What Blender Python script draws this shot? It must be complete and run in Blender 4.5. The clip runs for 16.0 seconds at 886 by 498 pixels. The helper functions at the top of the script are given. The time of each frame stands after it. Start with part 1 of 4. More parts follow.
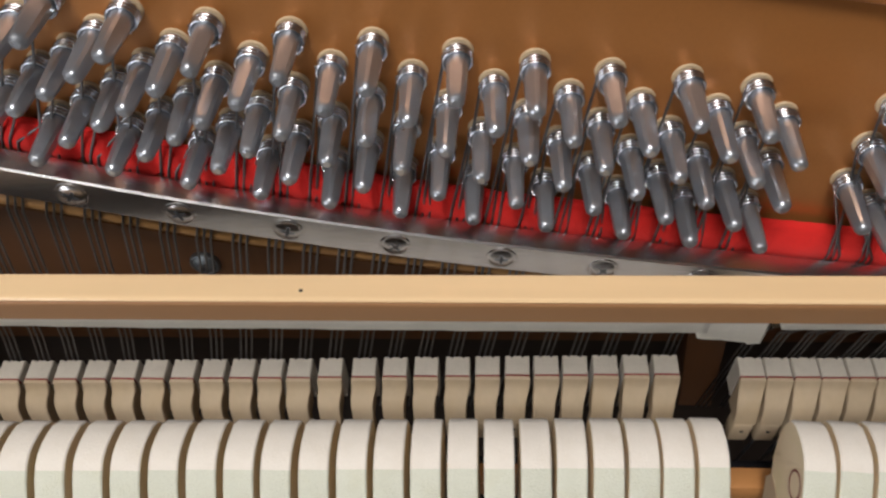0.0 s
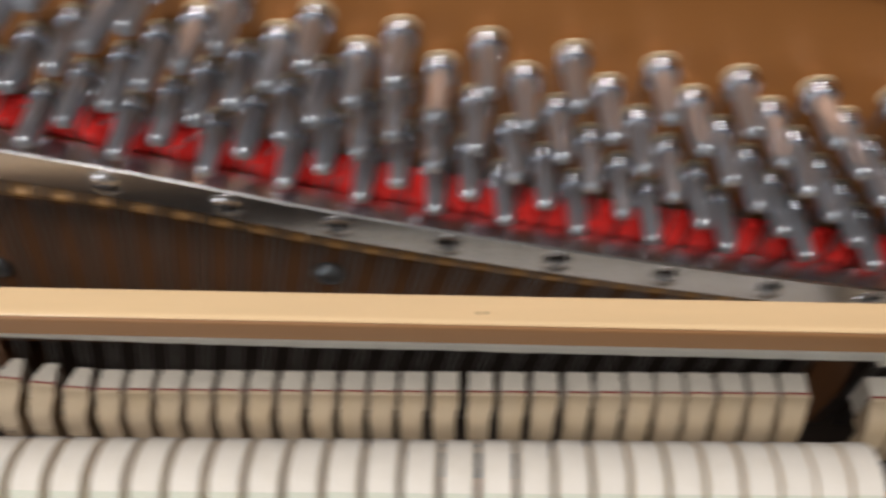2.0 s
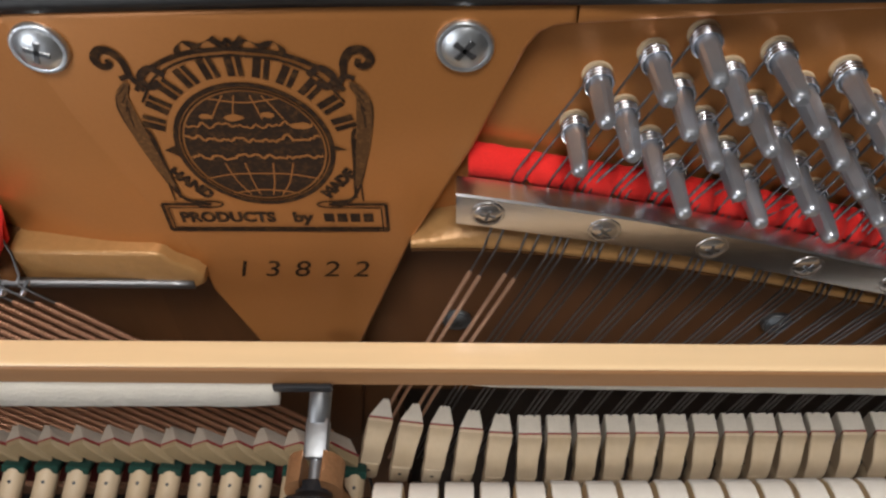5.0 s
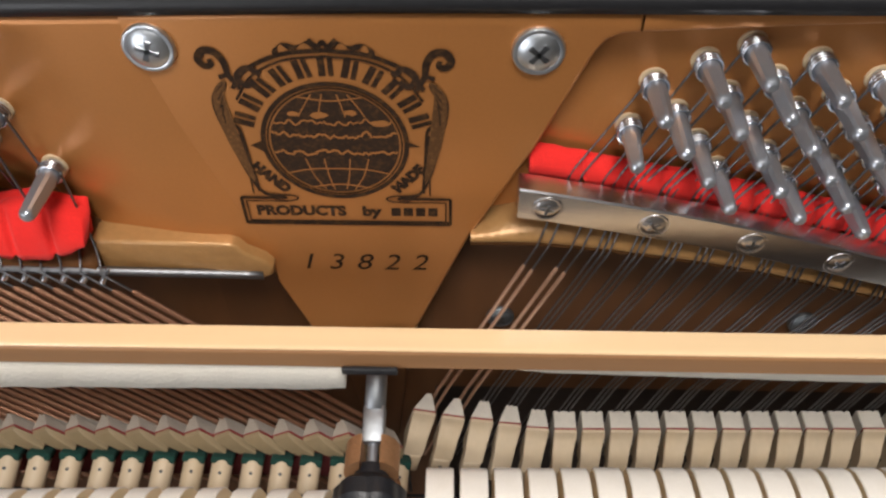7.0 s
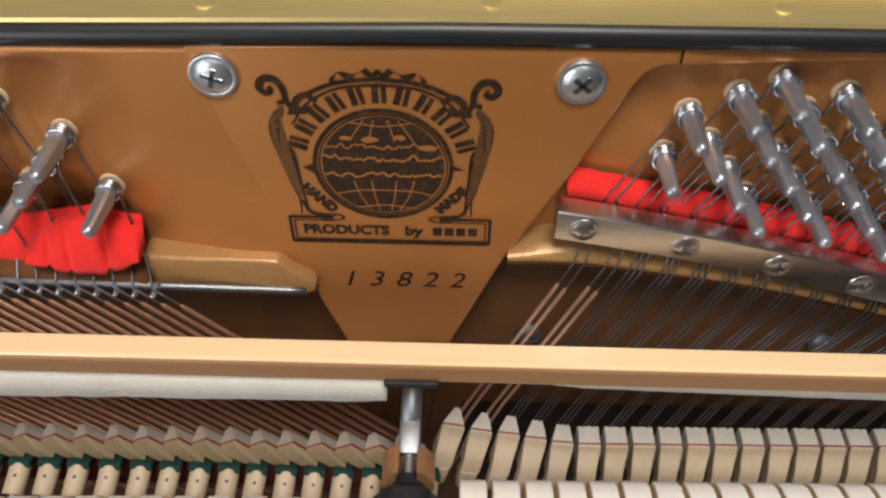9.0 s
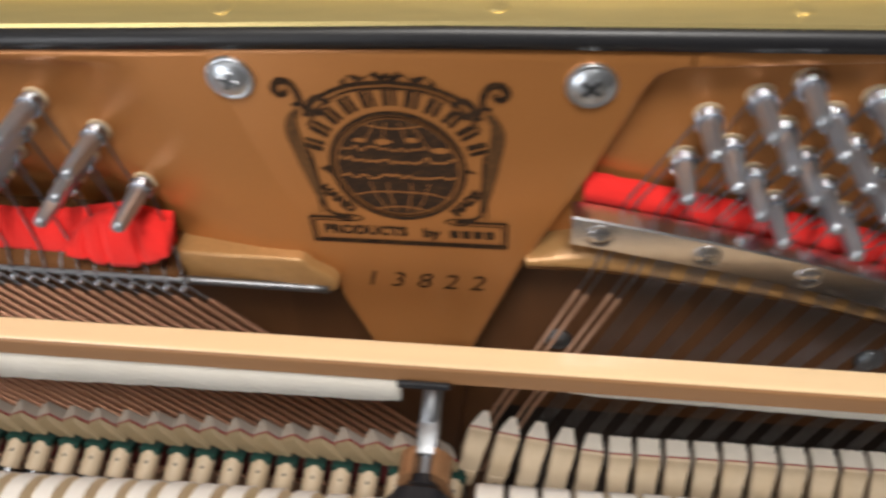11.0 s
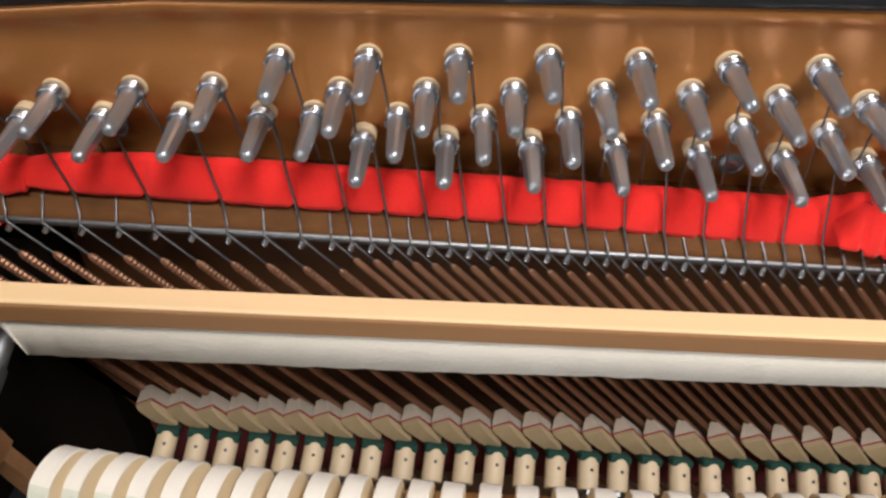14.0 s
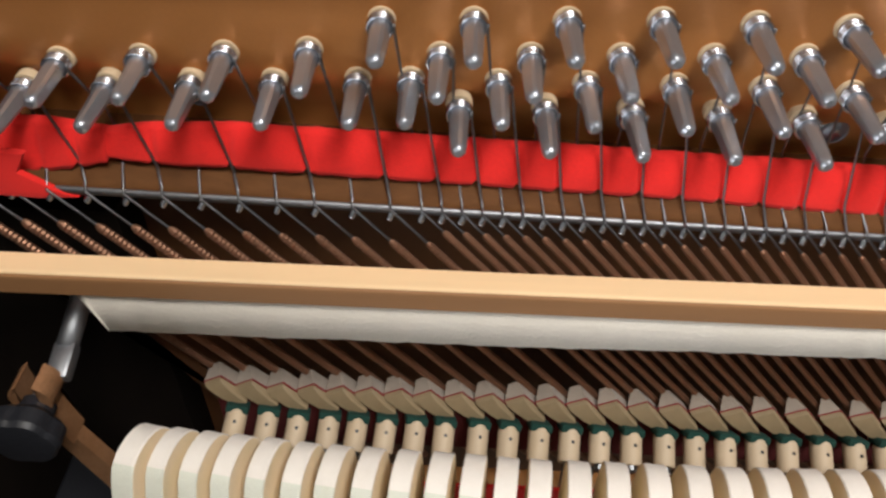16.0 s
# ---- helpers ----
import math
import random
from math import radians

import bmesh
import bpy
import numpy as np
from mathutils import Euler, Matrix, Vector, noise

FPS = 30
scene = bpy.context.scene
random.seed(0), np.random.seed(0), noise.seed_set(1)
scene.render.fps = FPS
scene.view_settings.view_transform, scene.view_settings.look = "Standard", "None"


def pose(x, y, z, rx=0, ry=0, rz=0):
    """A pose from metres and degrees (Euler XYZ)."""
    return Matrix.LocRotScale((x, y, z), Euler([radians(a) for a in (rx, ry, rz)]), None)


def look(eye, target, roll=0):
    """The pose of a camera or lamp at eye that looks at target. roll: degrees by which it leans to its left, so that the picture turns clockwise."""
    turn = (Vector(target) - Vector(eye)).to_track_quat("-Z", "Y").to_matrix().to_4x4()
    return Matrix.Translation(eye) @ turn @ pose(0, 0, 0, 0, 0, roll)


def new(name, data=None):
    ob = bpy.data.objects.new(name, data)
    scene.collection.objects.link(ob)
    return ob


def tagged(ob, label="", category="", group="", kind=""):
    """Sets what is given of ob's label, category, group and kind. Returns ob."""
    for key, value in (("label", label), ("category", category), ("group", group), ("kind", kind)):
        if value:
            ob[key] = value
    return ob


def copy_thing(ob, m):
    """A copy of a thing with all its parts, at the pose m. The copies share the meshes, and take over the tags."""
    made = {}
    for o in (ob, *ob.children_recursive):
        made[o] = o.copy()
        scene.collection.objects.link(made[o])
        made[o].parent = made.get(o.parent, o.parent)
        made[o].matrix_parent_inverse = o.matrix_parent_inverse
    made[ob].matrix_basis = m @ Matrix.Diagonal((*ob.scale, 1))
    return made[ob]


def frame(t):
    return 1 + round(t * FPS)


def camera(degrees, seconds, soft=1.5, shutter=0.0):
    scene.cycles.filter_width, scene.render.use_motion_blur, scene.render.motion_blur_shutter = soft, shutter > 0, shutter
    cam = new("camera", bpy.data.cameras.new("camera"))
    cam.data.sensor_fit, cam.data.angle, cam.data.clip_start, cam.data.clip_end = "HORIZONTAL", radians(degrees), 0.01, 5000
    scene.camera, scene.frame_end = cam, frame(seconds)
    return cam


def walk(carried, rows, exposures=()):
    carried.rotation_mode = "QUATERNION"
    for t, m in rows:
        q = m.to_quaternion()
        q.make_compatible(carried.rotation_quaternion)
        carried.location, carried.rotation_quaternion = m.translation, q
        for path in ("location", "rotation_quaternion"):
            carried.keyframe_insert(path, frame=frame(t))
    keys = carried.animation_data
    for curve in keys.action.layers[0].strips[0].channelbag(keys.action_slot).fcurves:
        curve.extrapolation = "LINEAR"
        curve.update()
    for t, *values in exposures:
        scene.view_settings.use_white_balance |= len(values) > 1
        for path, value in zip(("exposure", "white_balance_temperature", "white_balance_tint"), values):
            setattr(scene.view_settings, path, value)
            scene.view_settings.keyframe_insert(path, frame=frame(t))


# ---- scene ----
cam = camera(59.54, 16.0, 2.4, 0.5)
PATH = [
    (0, (0.28839, -0.17168, 1.26283), (0.26568, 0.05052, 0.99336), -4.50),
    (0.5, (0.30907, -0.17858, 1.26682), (0.27519, 0.04426, 0.99906), -6.26),
    (1, (0.34271, -0.17888, 1.26574), (0.28683, 0.04424, 1.00193), -7.96),
    (1.5, (0.33533, -0.16351, 1.26113), (0.27766, 0.05597, 0.99466), -8.46),
    (2, (0.23207, -0.16041, 1.26191), (0.21383, 0.05872, 0.98961), -2.81),
    (2.5, (0.13318, -0.15985, 1.25878), (0.08800, 0.05139, 0.98340), -9.71),
    (3, (0.08044, -0.17236, 1.27697), (0.06096, 0.04884, 1.00643), -6.13),
    (3.5, (0.07504, -0.17134, 1.27680), (0.05865, 0.05112, 1.00710), -4.09),
    (4, (0.06123, -0.17226, 1.28457), (0.04747, 0.05374, 1.01767), -3.01),
    (4.5, (0.04976, -0.17232, 1.28826), (0.03864, 0.05606, 1.02326), -2.19),
    (7, (0.01808, -0.19520, 1.29555), (0.01251, 0.04417, 1.04026), -0.21),
    (7.5, (0.01281, -0.19907, 1.29892), (0.00826, 0.04174, 1.04498), 0.21),
    (8, (0.00345, -0.20110, 1.30225), (0.00047, 0.04105, 1.04956), 0.90),
    (8.5, (-0.00158, -0.20236, 1.30379), (-0.00373, 0.04124, 1.05249), 1.11),
    (10.8, (0.04497, -0.20333, 1.30596), (0.00434, 0.04038, 1.05806), -4.35),
    (11, (0.02814, -0.20083, 1.30483), (-0.01494, 0.04120, 1.05570), -4.43),
    (11.5, (-0.06922, -0.20282, 1.28977), (-0.11802, 0.04543, 1.04793), -7.27),
    (12, (-0.18675, -0.21759, 1.28707), (-0.20985, 0.03761, 1.04866), -3.42),
    (12.5, (-0.23385, -0.22267, 1.28746), (-0.24615, 0.03356, 1.04935), -0.41),
    (13, (-0.25264, -0.22017, 1.28458), (-0.26321, 0.03544, 1.04573), 0.40),
    (13.5, (-0.27125, -0.21955, 1.28665), (-0.27931, 0.03523, 1.04681), 1.39),
    (14, (-0.28871, -0.21755, 1.28316), (-0.29389, 0.03600, 1.04195), 1.67),
    (14.5, (-0.30178, -0.21619, 1.28084), (-0.30596, 0.03591, 1.03809), 1.38),
    (15, (-0.30646, -0.21473, 1.27679), (-0.30695, 0.03528, 1.03185), 0.87),
    (15.5, (-0.31115, -0.21538, 1.27614), (-0.31080, 0.03299, 1.02954), 1.55),
    (16, (-0.32400, -0.21537, 1.27485), (-0.32610, 0.03224, 1.02749), 2.08),
]
walk(cam, [(t, look(eye, target, roll)) for t, eye, target, roll in PATH], [(0.0, -0.62), (2.0, -0.64), (3.5, -0.7), (4.5, -0.67), (7.0, -0.33), (8.5, -0.33), (11.0, -0.3), (11.5, -0.3), (12.5, 0.04), (13.5, -0.15), (14.5, -0.17), (15.0, -0.14), (16.0, -0.3)])

import itertools

# ---------------------------------------------------------------- light
world = bpy.data.worlds.new("room_world")
scene.world = world
world.use_nodes = True
wn = world.node_tree.nodes
sky = wn.new("ShaderNodeTexSky")
sky.sky_type, sky.sun_disc = "NISHITA", False
sky.sun_elevation, sky.sun_rotation = radians(35), radians(200)
world.node_tree.links.new(sky.outputs[0], wn["Background"].inputs[0])
wn["Background"].inputs[1].default_value = 0.1


def area_lamp(name, eye, target, w, h, power, colour):
    d = bpy.data.lights.new(name, "AREA")
    d.shape, d.size, d.size_y, d.energy, d.color = "RECTANGLE", w, h, power, colour
    ob = new(name, d)
    ob.matrix_world = look(eye, target)
    return ob


# fill from the front left, as if from an unseen window
area_lamp("window_daylight", (-2.15, -2.93, 1.1), (-2.15, 0.0, 1.1), 1.4, 2.0, 42, (0.97, 0.97, 1.0))
# overhead key light, added without a known lamp
area_lamp("ceiling_lamp_light", (0.1, -0.75, 2.5), (0.0, -0.6, 0), 0.55, 0.55, 38, (1.0, 0.96, 0.91))

# ---------------------------------------------------------------- materials


def material(name, base, rough=0.5, metal=0.0, var=0.15, scale=200.0, bump=0.0, stain=0.0, stain_scale=25.0, stain_colour=None, stretch=(1, 1, 1), sheen=0.0, coat=0.0, emit=None):
    """A principled surface with fine grain and broad variation, in object space."""
    m = bpy.data.materials.new(name)
    m.use_nodes = True
    nt = m.node_tree
    b = nt.nodes["Principled BSDF"]
    b.inputs["Roughness"].default_value, b.inputs["Metallic"].default_value = rough, metal
    b.inputs["Sheen Weight"].default_value, b.inputs["Coat Weight"].default_value = sheen, coat
    b.inputs["Coat Roughness"].default_value = 0.12
    geo = nt.nodes.new("ShaderNodeTexCoord")
    mp = nt.nodes.new("ShaderNodeMapping")
    mp.inputs["Scale"].default_value = stretch
    nt.links.new(geo.outputs["Object"], mp.inputs[0])
    info = nt.nodes.new("ShaderNodeObjectInfo")
    shift = nt.nodes.new("ShaderNodeVectorMath")
    shift.operation = "ADD"
    mul = nt.nodes.new("ShaderNodeMath")
    mul.operation = "MULTIPLY"
    mul.inputs[1].default_value = 3.7
    nt.links.new(info.outputs["Random"], mul.inputs[0])
    nt.links.new(mp.outputs[0], shift.inputs[0])
    nt.links.new(mul.outputs[0], shift.inputs[1])
    fine = nt.nodes.new("ShaderNodeTexNoise")
    fine.inputs["Scale"].default_value, fine.inputs["Detail"].default_value = scale, 4
    broad = nt.nodes.new("ShaderNodeTexNoise")
    broad.inputs["Scale"].default_value, broad.inputs["Detail"].default_value = stain_scale, 3
    nt.links.new(shift.outputs[0], fine.inputs["Vector"])
    nt.links.new(shift.outputs[0], broad.inputs["Vector"])
    ramp = nt.nodes.new("ShaderNodeMix")
    ramp.data_type = "RGBA"
    lo = [c * (1 - var) for c in base] + [1]
    hi = [min(1, c * (1 + var)) for c in base] + [1]
    ramp.inputs[6].default_value, ramp.inputs[7].default_value = lo, hi
    nt.links.new(fine.outputs["Fac"], ramp.inputs[0])
    last = ramp.outputs[2]
    if stain:
        sc = stain_colour or [c * 0.6 for c in base]
        curve = nt.nodes.new("ShaderNodeMapRange")
        curve.inputs[1].default_value, curve.inputs[2].default_value, curve.inputs[4].default_value = 0.48, 0.75, stain
        nt.links.new(broad.outputs["Fac"], curve.inputs[0])
        mix = nt.nodes.new("ShaderNodeMix")
        mix.data_type = "RGBA"
        mix.inputs[7].default_value = list(sc) + [1]
        nt.links.new(curve.outputs[0], mix.inputs[0])
        nt.links.new(last, mix.inputs[6])
        last = mix.outputs[2]
    tone = nt.nodes.new("ShaderNodeHueSaturation")
    val = nt.nodes.new("ShaderNodeMapRange")
    val.inputs[3].default_value, val.inputs[4].default_value = 1 - var * 0.35, 1 + var * 0.35
    nt.links.new(info.outputs["Random"], val.inputs[0])
    nt.links.new(val.outputs[0], tone.inputs["Value"])
    nt.links.new(last, tone.inputs["Color"])
    nt.links.new(tone.outputs[0], b.inputs["Base Color"])
    rg = nt.nodes.new("ShaderNodeMapRange")
    rg.inputs[3].default_value, rg.inputs[4].default_value = max(0.03, rough - 0.07), min(1, rough + 0.07)
    nt.links.new(broad.outputs["Fac"], rg.inputs[0])
    nt.links.new(rg.outputs[0], b.inputs["Roughness"])
    if bump:
        bp = nt.nodes.new("ShaderNodeBump")
        bp.inputs["Strength"].default_value, bp.inputs["Distance"].default_value = 1.0, bump
        nt.links.new(fine.outputs["Fac"], bp.inputs["Height"])
        nt.links.new(bp.outputs[0], b.inputs["Normal"])
    if emit:
        b.inputs["Emission Color"].default_value, b.inputs["Emission Strength"].default_value = (*emit[0], 1), emit[1]
    return m


GOLD = material("bronze_paint", (0.435, 0.177, 0.052), 0.36, 0.40, 0.06, 900, 0.00002, 0.25, 18, (0.34, 0.145, 0.042))
GOLD_ROUGH = material("rough_bronze_casting", (0.37, 0.20, 0.075), 0.36, 0.25, 0.15, 420, 0.0003, 0.35, 60, (0.22, 0.10, 0.04))
# brown with the shade behind the strings put into its colour
SHADE_BROWN = material("brown_with_painted_shade", (0.115, 0.047, 0.017), 0.5, 0.0, 0.25, 120, 0.0001, 0.4, 10, (0.09, 0.036, 0.013), (1, 1, 0.15))
COIL = material("bright_coiled_wire", (0.60, 0.62, 0.67), 0.22, 1.0, 0.05)
NICKEL = material("nickel_plate", (0.46, 0.49, 0.545), 0.31, 0.82, 0.06, 500, 0.00002, 0.2, 150, (0.45, 0.45, 0.47))
BRIGHT = material("bright_zinc_screw", (0.66, 0.70, 0.75), 0.36, 1.0, 0.08, 600, 0.0001, 0.2, 200)
STEEL_BAR = material("nickelled_pressure_bar", (0.60, 0.585, 0.60), 0.25, 1.0, 0.05, 900, 0.00002, 0.2, 40, (0.5, 0.47, 0.43), (0.1, 1, 1))
WIRE = material("music_wire", (0.19, 0.19, 0.20), 0.38, 1.0, 0.05)
COPPER = material("copper_winding", (0.36, 0.19, 0.12), 0.45, 0.85, 0.12, 800, 0.0, 0.3, 80, (0.42, 0.22, 0.14))
# lighter copy of the copper: light caught by tenor windings is painted in
LIT_COPPER = material("lit_copper_winding", (0.62, 0.38, 0.26), 0.5, 0.6, 0.12, 800, 0.0, 0.3, 80, (0.62, 0.36, 0.24))
RED = material("red_felt", (0.78, 0.017, 0.013), 0.97, 0.0, 0.16, 1400, 0.00025, 0.3, 60, (0.5, 0.008, 0.012), sheen=0.08)
# red felt with the darkness of the barrel gaps put into its colour
SHADE_RED = material("shade_darkened_red_felt", (0.10, 0.008, 0.008), 0.95, 0.0, 0.2, 1500)
RED_LINE = material("red_glue_cloth", (0.22, 0.022, 0.026), 0.95, 0.0, 0.2, 1500)
WHITE_FELT = material("white_hammer_felt", (0.83, 0.775, 0.715), 0.97, 0.0, 0.05, 1300, 0.0002, 0.25, 120, (0.70, 0.63, 0.54), sheen=0.15)
FELT_SIDE = material("cut_felt_side", (0.86, 0.71, 0.50), 0.97, 0.0, 0.08, 1300, 0.0003, 0.45, 60, (0.74, 0.65, 0.34))
FELT_LOW = material("treated_felt_shoulder", (0.68, 0.69, 0.60), 0.97, 0.0, 0.09, 1300, 0.0004, 0.25, 110, (0.6, 0.58, 0.42), sheen=0.2)
DAMPER_FELT = material("damper_felt", (0.64, 0.59, 0.52), 0.97, 0.0, 0.08, 1300, 0.0005, 0.2, 150, sheen=0.3)
STRIP_FELT = material("muffler_felt", (0.86, 0.80, 0.70), 0.97, 0.0, 0.06, 900, 0.0002, 0.3, 40, (0.66, 0.59, 0.48), sheen=0.2)
RAGGED_FELT = material("ragged_brown_felt", (0.06, 0.041, 0.022), 0.97, 0.0, 0.3, 700, 0.0005, 0.5, 90, (0.04, 0.024, 0.013), (1, 1, 0.3))
MAPLE = material("varnished_maple_rail", (0.88, 0.63, 0.37), 0.3, 0.0, 0.1, 160, 0.00003, 0.2, 12, (0.64, 0.41, 0.21), (0.06, 1, 1), coat=0.3)
EDGE_WOOD = material("brown_rail_edge", (0.31, 0.155, 0.066), 0.5, 0.0, 0.12, 160, 0.00005, 0.3, 14, (0.2, 0.1, 0.045), (0.06, 1, 1))
ORANGE_WOOD = material("orange_varnished_wood", (0.50, 0.23, 0.08), 0.4, 0.0, 0.15, 160, 0.00005, 0.3, 20, None, (0.1, 1, 1))
PALE_WOOD = material("pale_hornbeam", (0.51, 0.405, 0.285), 0.6, 0.0, 0.1, 300, 0.0001, 0.35, 70, (0.45, 0.33, 0.19), (1, 1, 0.2))
GREEN = material("green_felt", (0.003, 0.036, 0.027), 0.95, 0.0, 0.25, 1200, 0.0004)
BUSHING = material("beech_bushing", (0.55, 0.42, 0.27), 0.65, 0.0, 0.12, 900, 0.0001)
BLACK = material("black_polish", (0.010, 0.010, 0.012), 0.42, 0.0, 0.2, 300)
BLACK_METAL = material("black_japanned_iron", (0.012, 0.013, 0.017), 0.45, 0.0, 0.3, 700, 0.0002, coat=0.12)
BRASS = material("brass_hinge", (0.86, 0.68, 0.30), 0.45, 0.8, 0.08, 300, 0.00003, 0.3, 30, (0.6, 0.44, 0.18), (0.15, 1, 1))
BRONZE = material("bronze_lacquer_bracket", (0.46, 0.24, 0.12), 0.38, 0.55, 0.3, 1100, 0.0004, 0.4, 140, (0.3, 0.13, 0.05))
# darker screw metal: shade of the recesses put into the colour
SHADED_SCREW = material("shade_dark_screw", (0.26, 0.29, 0.32), 0.45, 1.0, 0.1, 600, 0.0001)
# wood blackened to hold the shade deep inside the case
DARK_WOOD = material("shade_blackened_wood", (0.022, 0.012, 0.007), 0.6, 0.0, 0.3, 90, 0.0001)
LEDGE = material("rough_brown_bearing_strip", (0.12, 0.05, 0.017), 0.7, 0.0, 0.3, 320, 0.0003, 0.4, 70, (0.05, 0.022, 0.01), (0.4, 1, 1))
ROD = material("dull_steel_rod", (0.22, 0.225, 0.24), 0.45, 1.0, 0.12, 500, 0.0001, 0.4, 120)
# near-black colour stands in for the unlit ends inside the case
END_BLACK = material("black_for_end_shade", (0.0065, 0.0042, 0.003), 0.7, 0.0, 0.3, 90)
# bass damper felt and wood: the muffler felt's shade is toned in
BASS_FELT = material("shade_toned_damper_felt", (0.37, 0.315, 0.265), 0.97, 0.0, 0.08, 1300, 0.0005, 0.25, 150, sheen=0.2)
SHADED_WOOD = material("shade_toned_hornbeam", (0.27, 0.205, 0.12), 0.62, 0.0, 0.12, 300, 0.0001, 0.35, 70, (0.27, 0.19, 0.1), (1, 1, 0.2))
SLOT = material("shaded_slot_metal", (0.22, 0.23, 0.25), 0.35, 1.0)
ALUMINIUM = material("dull_zinc_rod", (0.34, 0.355, 0.38), 0.50, 1.0, 0.08, 500, 0.0001, 0.3, 90)
INK = material("black_transfer_ink", (0.024, 0.013, 0.008), 0.7, 0.0, 0.35, 1500, 0.0, 0.6, 450, (0.13, 0.06, 0.02))
INK_WORN = material("worn_transfer_ink", (0.026, 0.015, 0.01), 0.7, 0.0, 0.3, 2500, 0.0, 0.3, 700, (0.2, 0.09, 0.03))
INK_HATCH = material("thin_hatched_ink", (0.10, 0.047, 0.019), 0.6, 0.1, 0.35, 3500, 0.0, 0.5, 900, (0.28, 0.13, 0.045))
for m in (INK, INK_WORN, INK_HATCH, LEDGE, END_BLACK):
    m.node_tree.nodes["Principled BSDF"].inputs["Specular IOR Level"].default_value = 0.12
PLASTER = material("plain_wall_paint", (0.44, 0.43, 0.415), 0.8, 0.0, 0.05, 60, 0.0005, 0.15, 2)
FLOORING = material("grey_floor", (0.17, 0.16, 0.15), 0.6, 0.0, 0.15, 60, 0.0, 0.3, 4)
GLASS_GLOW = material("glow_of_unseen_window", (0.8, 0.85, 0.9), 0.5, emit=((0.9, 0.95, 1.0), 2.0))
LAMP_GLOW = material("glow_of_unseen_lamp", (0.9, 0.88, 0.8), 0.5, emit=((1.0, 0.85, 0.65), 4.0))

# ---------------------------------------------------------------- mesh helpers


def mesh_of(name, verts, faces, mat, smooth=False, mats=None, index=None):
    me = bpy.data.meshes.new(name)
    me.from_pydata([tuple(v) for v in verts], [], faces)
    for m in mats or [mat]:
        me.materials.append(m)
    if index is not None:
        me.polygons.foreach_set("material_index", index)
    if smooth:
        me.polygons.foreach_set("use_smooth", [True] * len(me.polygons))
    me.update()
    return me


def part(name, me, parent=None, label="", at=None):
    """One mesh object under a thing or a part, or at top level."""
    if isinstance(me, tuple):
        bm, mat, smooth = me
        data = bpy.data.meshes.new(name)
        bm.normal_update()
        bm.to_mesh(data)
        bm.free()
        data.materials.append(mat)
        if smooth:
            data.polygons.foreach_set("use_smooth", [True] * len(data.polygons))
            data.set_sharp_from_angle(angle=radians(35))
        me = data
    ob = new(name, me)
    ob.parent = parent
    if at is not None:
        ob.matrix_basis = at
    if label:
        ob["label"] = label
    return ob


def thing(name, label, category, group="", kind="", at=None):
    ob = new(name)
    ob.empty_display_size = 0.01
    if at is not None:
        ob.matrix_basis = at
    return tagged(ob, label, category, group, kind)


def box(x0, x1, y0, y1, z0, z1, bevel=0.0, seg=2):
    bm = bmesh.new()
    bmesh.ops.create_cube(bm, size=1.0, matrix=Matrix.Translation(((x0 + x1) / 2, (y0 + y1) / 2, (z0 + z1) / 2)) @ Matrix.Diagonal((x1 - x0, y1 - y0, z1 - z0, 1)))
    if bevel:
        bmesh.ops.bevel(bm, geom=bm.edges[:], offset=bevel, segments=seg, profile=0.5, affect="EDGES")
    return bm


def prism_x(profile, x0, x1, bevel=0.0, seg=2):
    """A closed (y, z) outline drawn out along x."""
    bm = bmesh.new()
    a = [bm.verts.new((x0, y, z)) for y, z in profile]
    b = [bm.verts.new((x1, y, z)) for y, z in profile]
    n = len(profile)
    for i in range(n):
        bm.faces.new((a[i], a[(i + 1) % n], b[(i + 1) % n], b[i]))
    bm.faces.new(a[::-1])
    bm.faces.new(b)
    bmesh.ops.recalc_face_normals(bm, faces=bm.faces[:])
    if bevel:
        ends = [e for e in bm.edges if abs(e.verts[0].co.x - e.verts[1].co.x) < 1e-9]
        bmesh.ops.bevel(bm, geom=ends, offset=bevel, segments=seg, profile=0.5, affect="EDGES")
    return bm


def slab_y(outline, y0, y1, bevel=0.0, seg=2):
    """A closed (x, z) outline with its front face at y0 and its back at y1."""
    bm = bmesh.new()
    a = [bm.verts.new((x, y0, z)) for x, z in outline]
    b = [bm.verts.new((x, y1, z)) for x, z in outline]
    n = len(outline)
    for i in range(n):
        bm.faces.new((a[i], a[(i + 1) % n], b[(i + 1) % n], b[i]))
    bm.faces.new(a[::-1])
    bm.faces.new(b)
    bmesh.ops.recalc_face_normals(bm, faces=bm.faces[:])
    if bevel:
        front = [e for e in bm.edges if abs(e.verts[0].co.y - y0) < 1e-9 and abs(e.verts[1].co.y - y0) < 1e-9]
        bmesh.ops.bevel(bm, geom=front, offset=bevel, segments=seg, profile=0.5, affect="EDGES")
    return bm


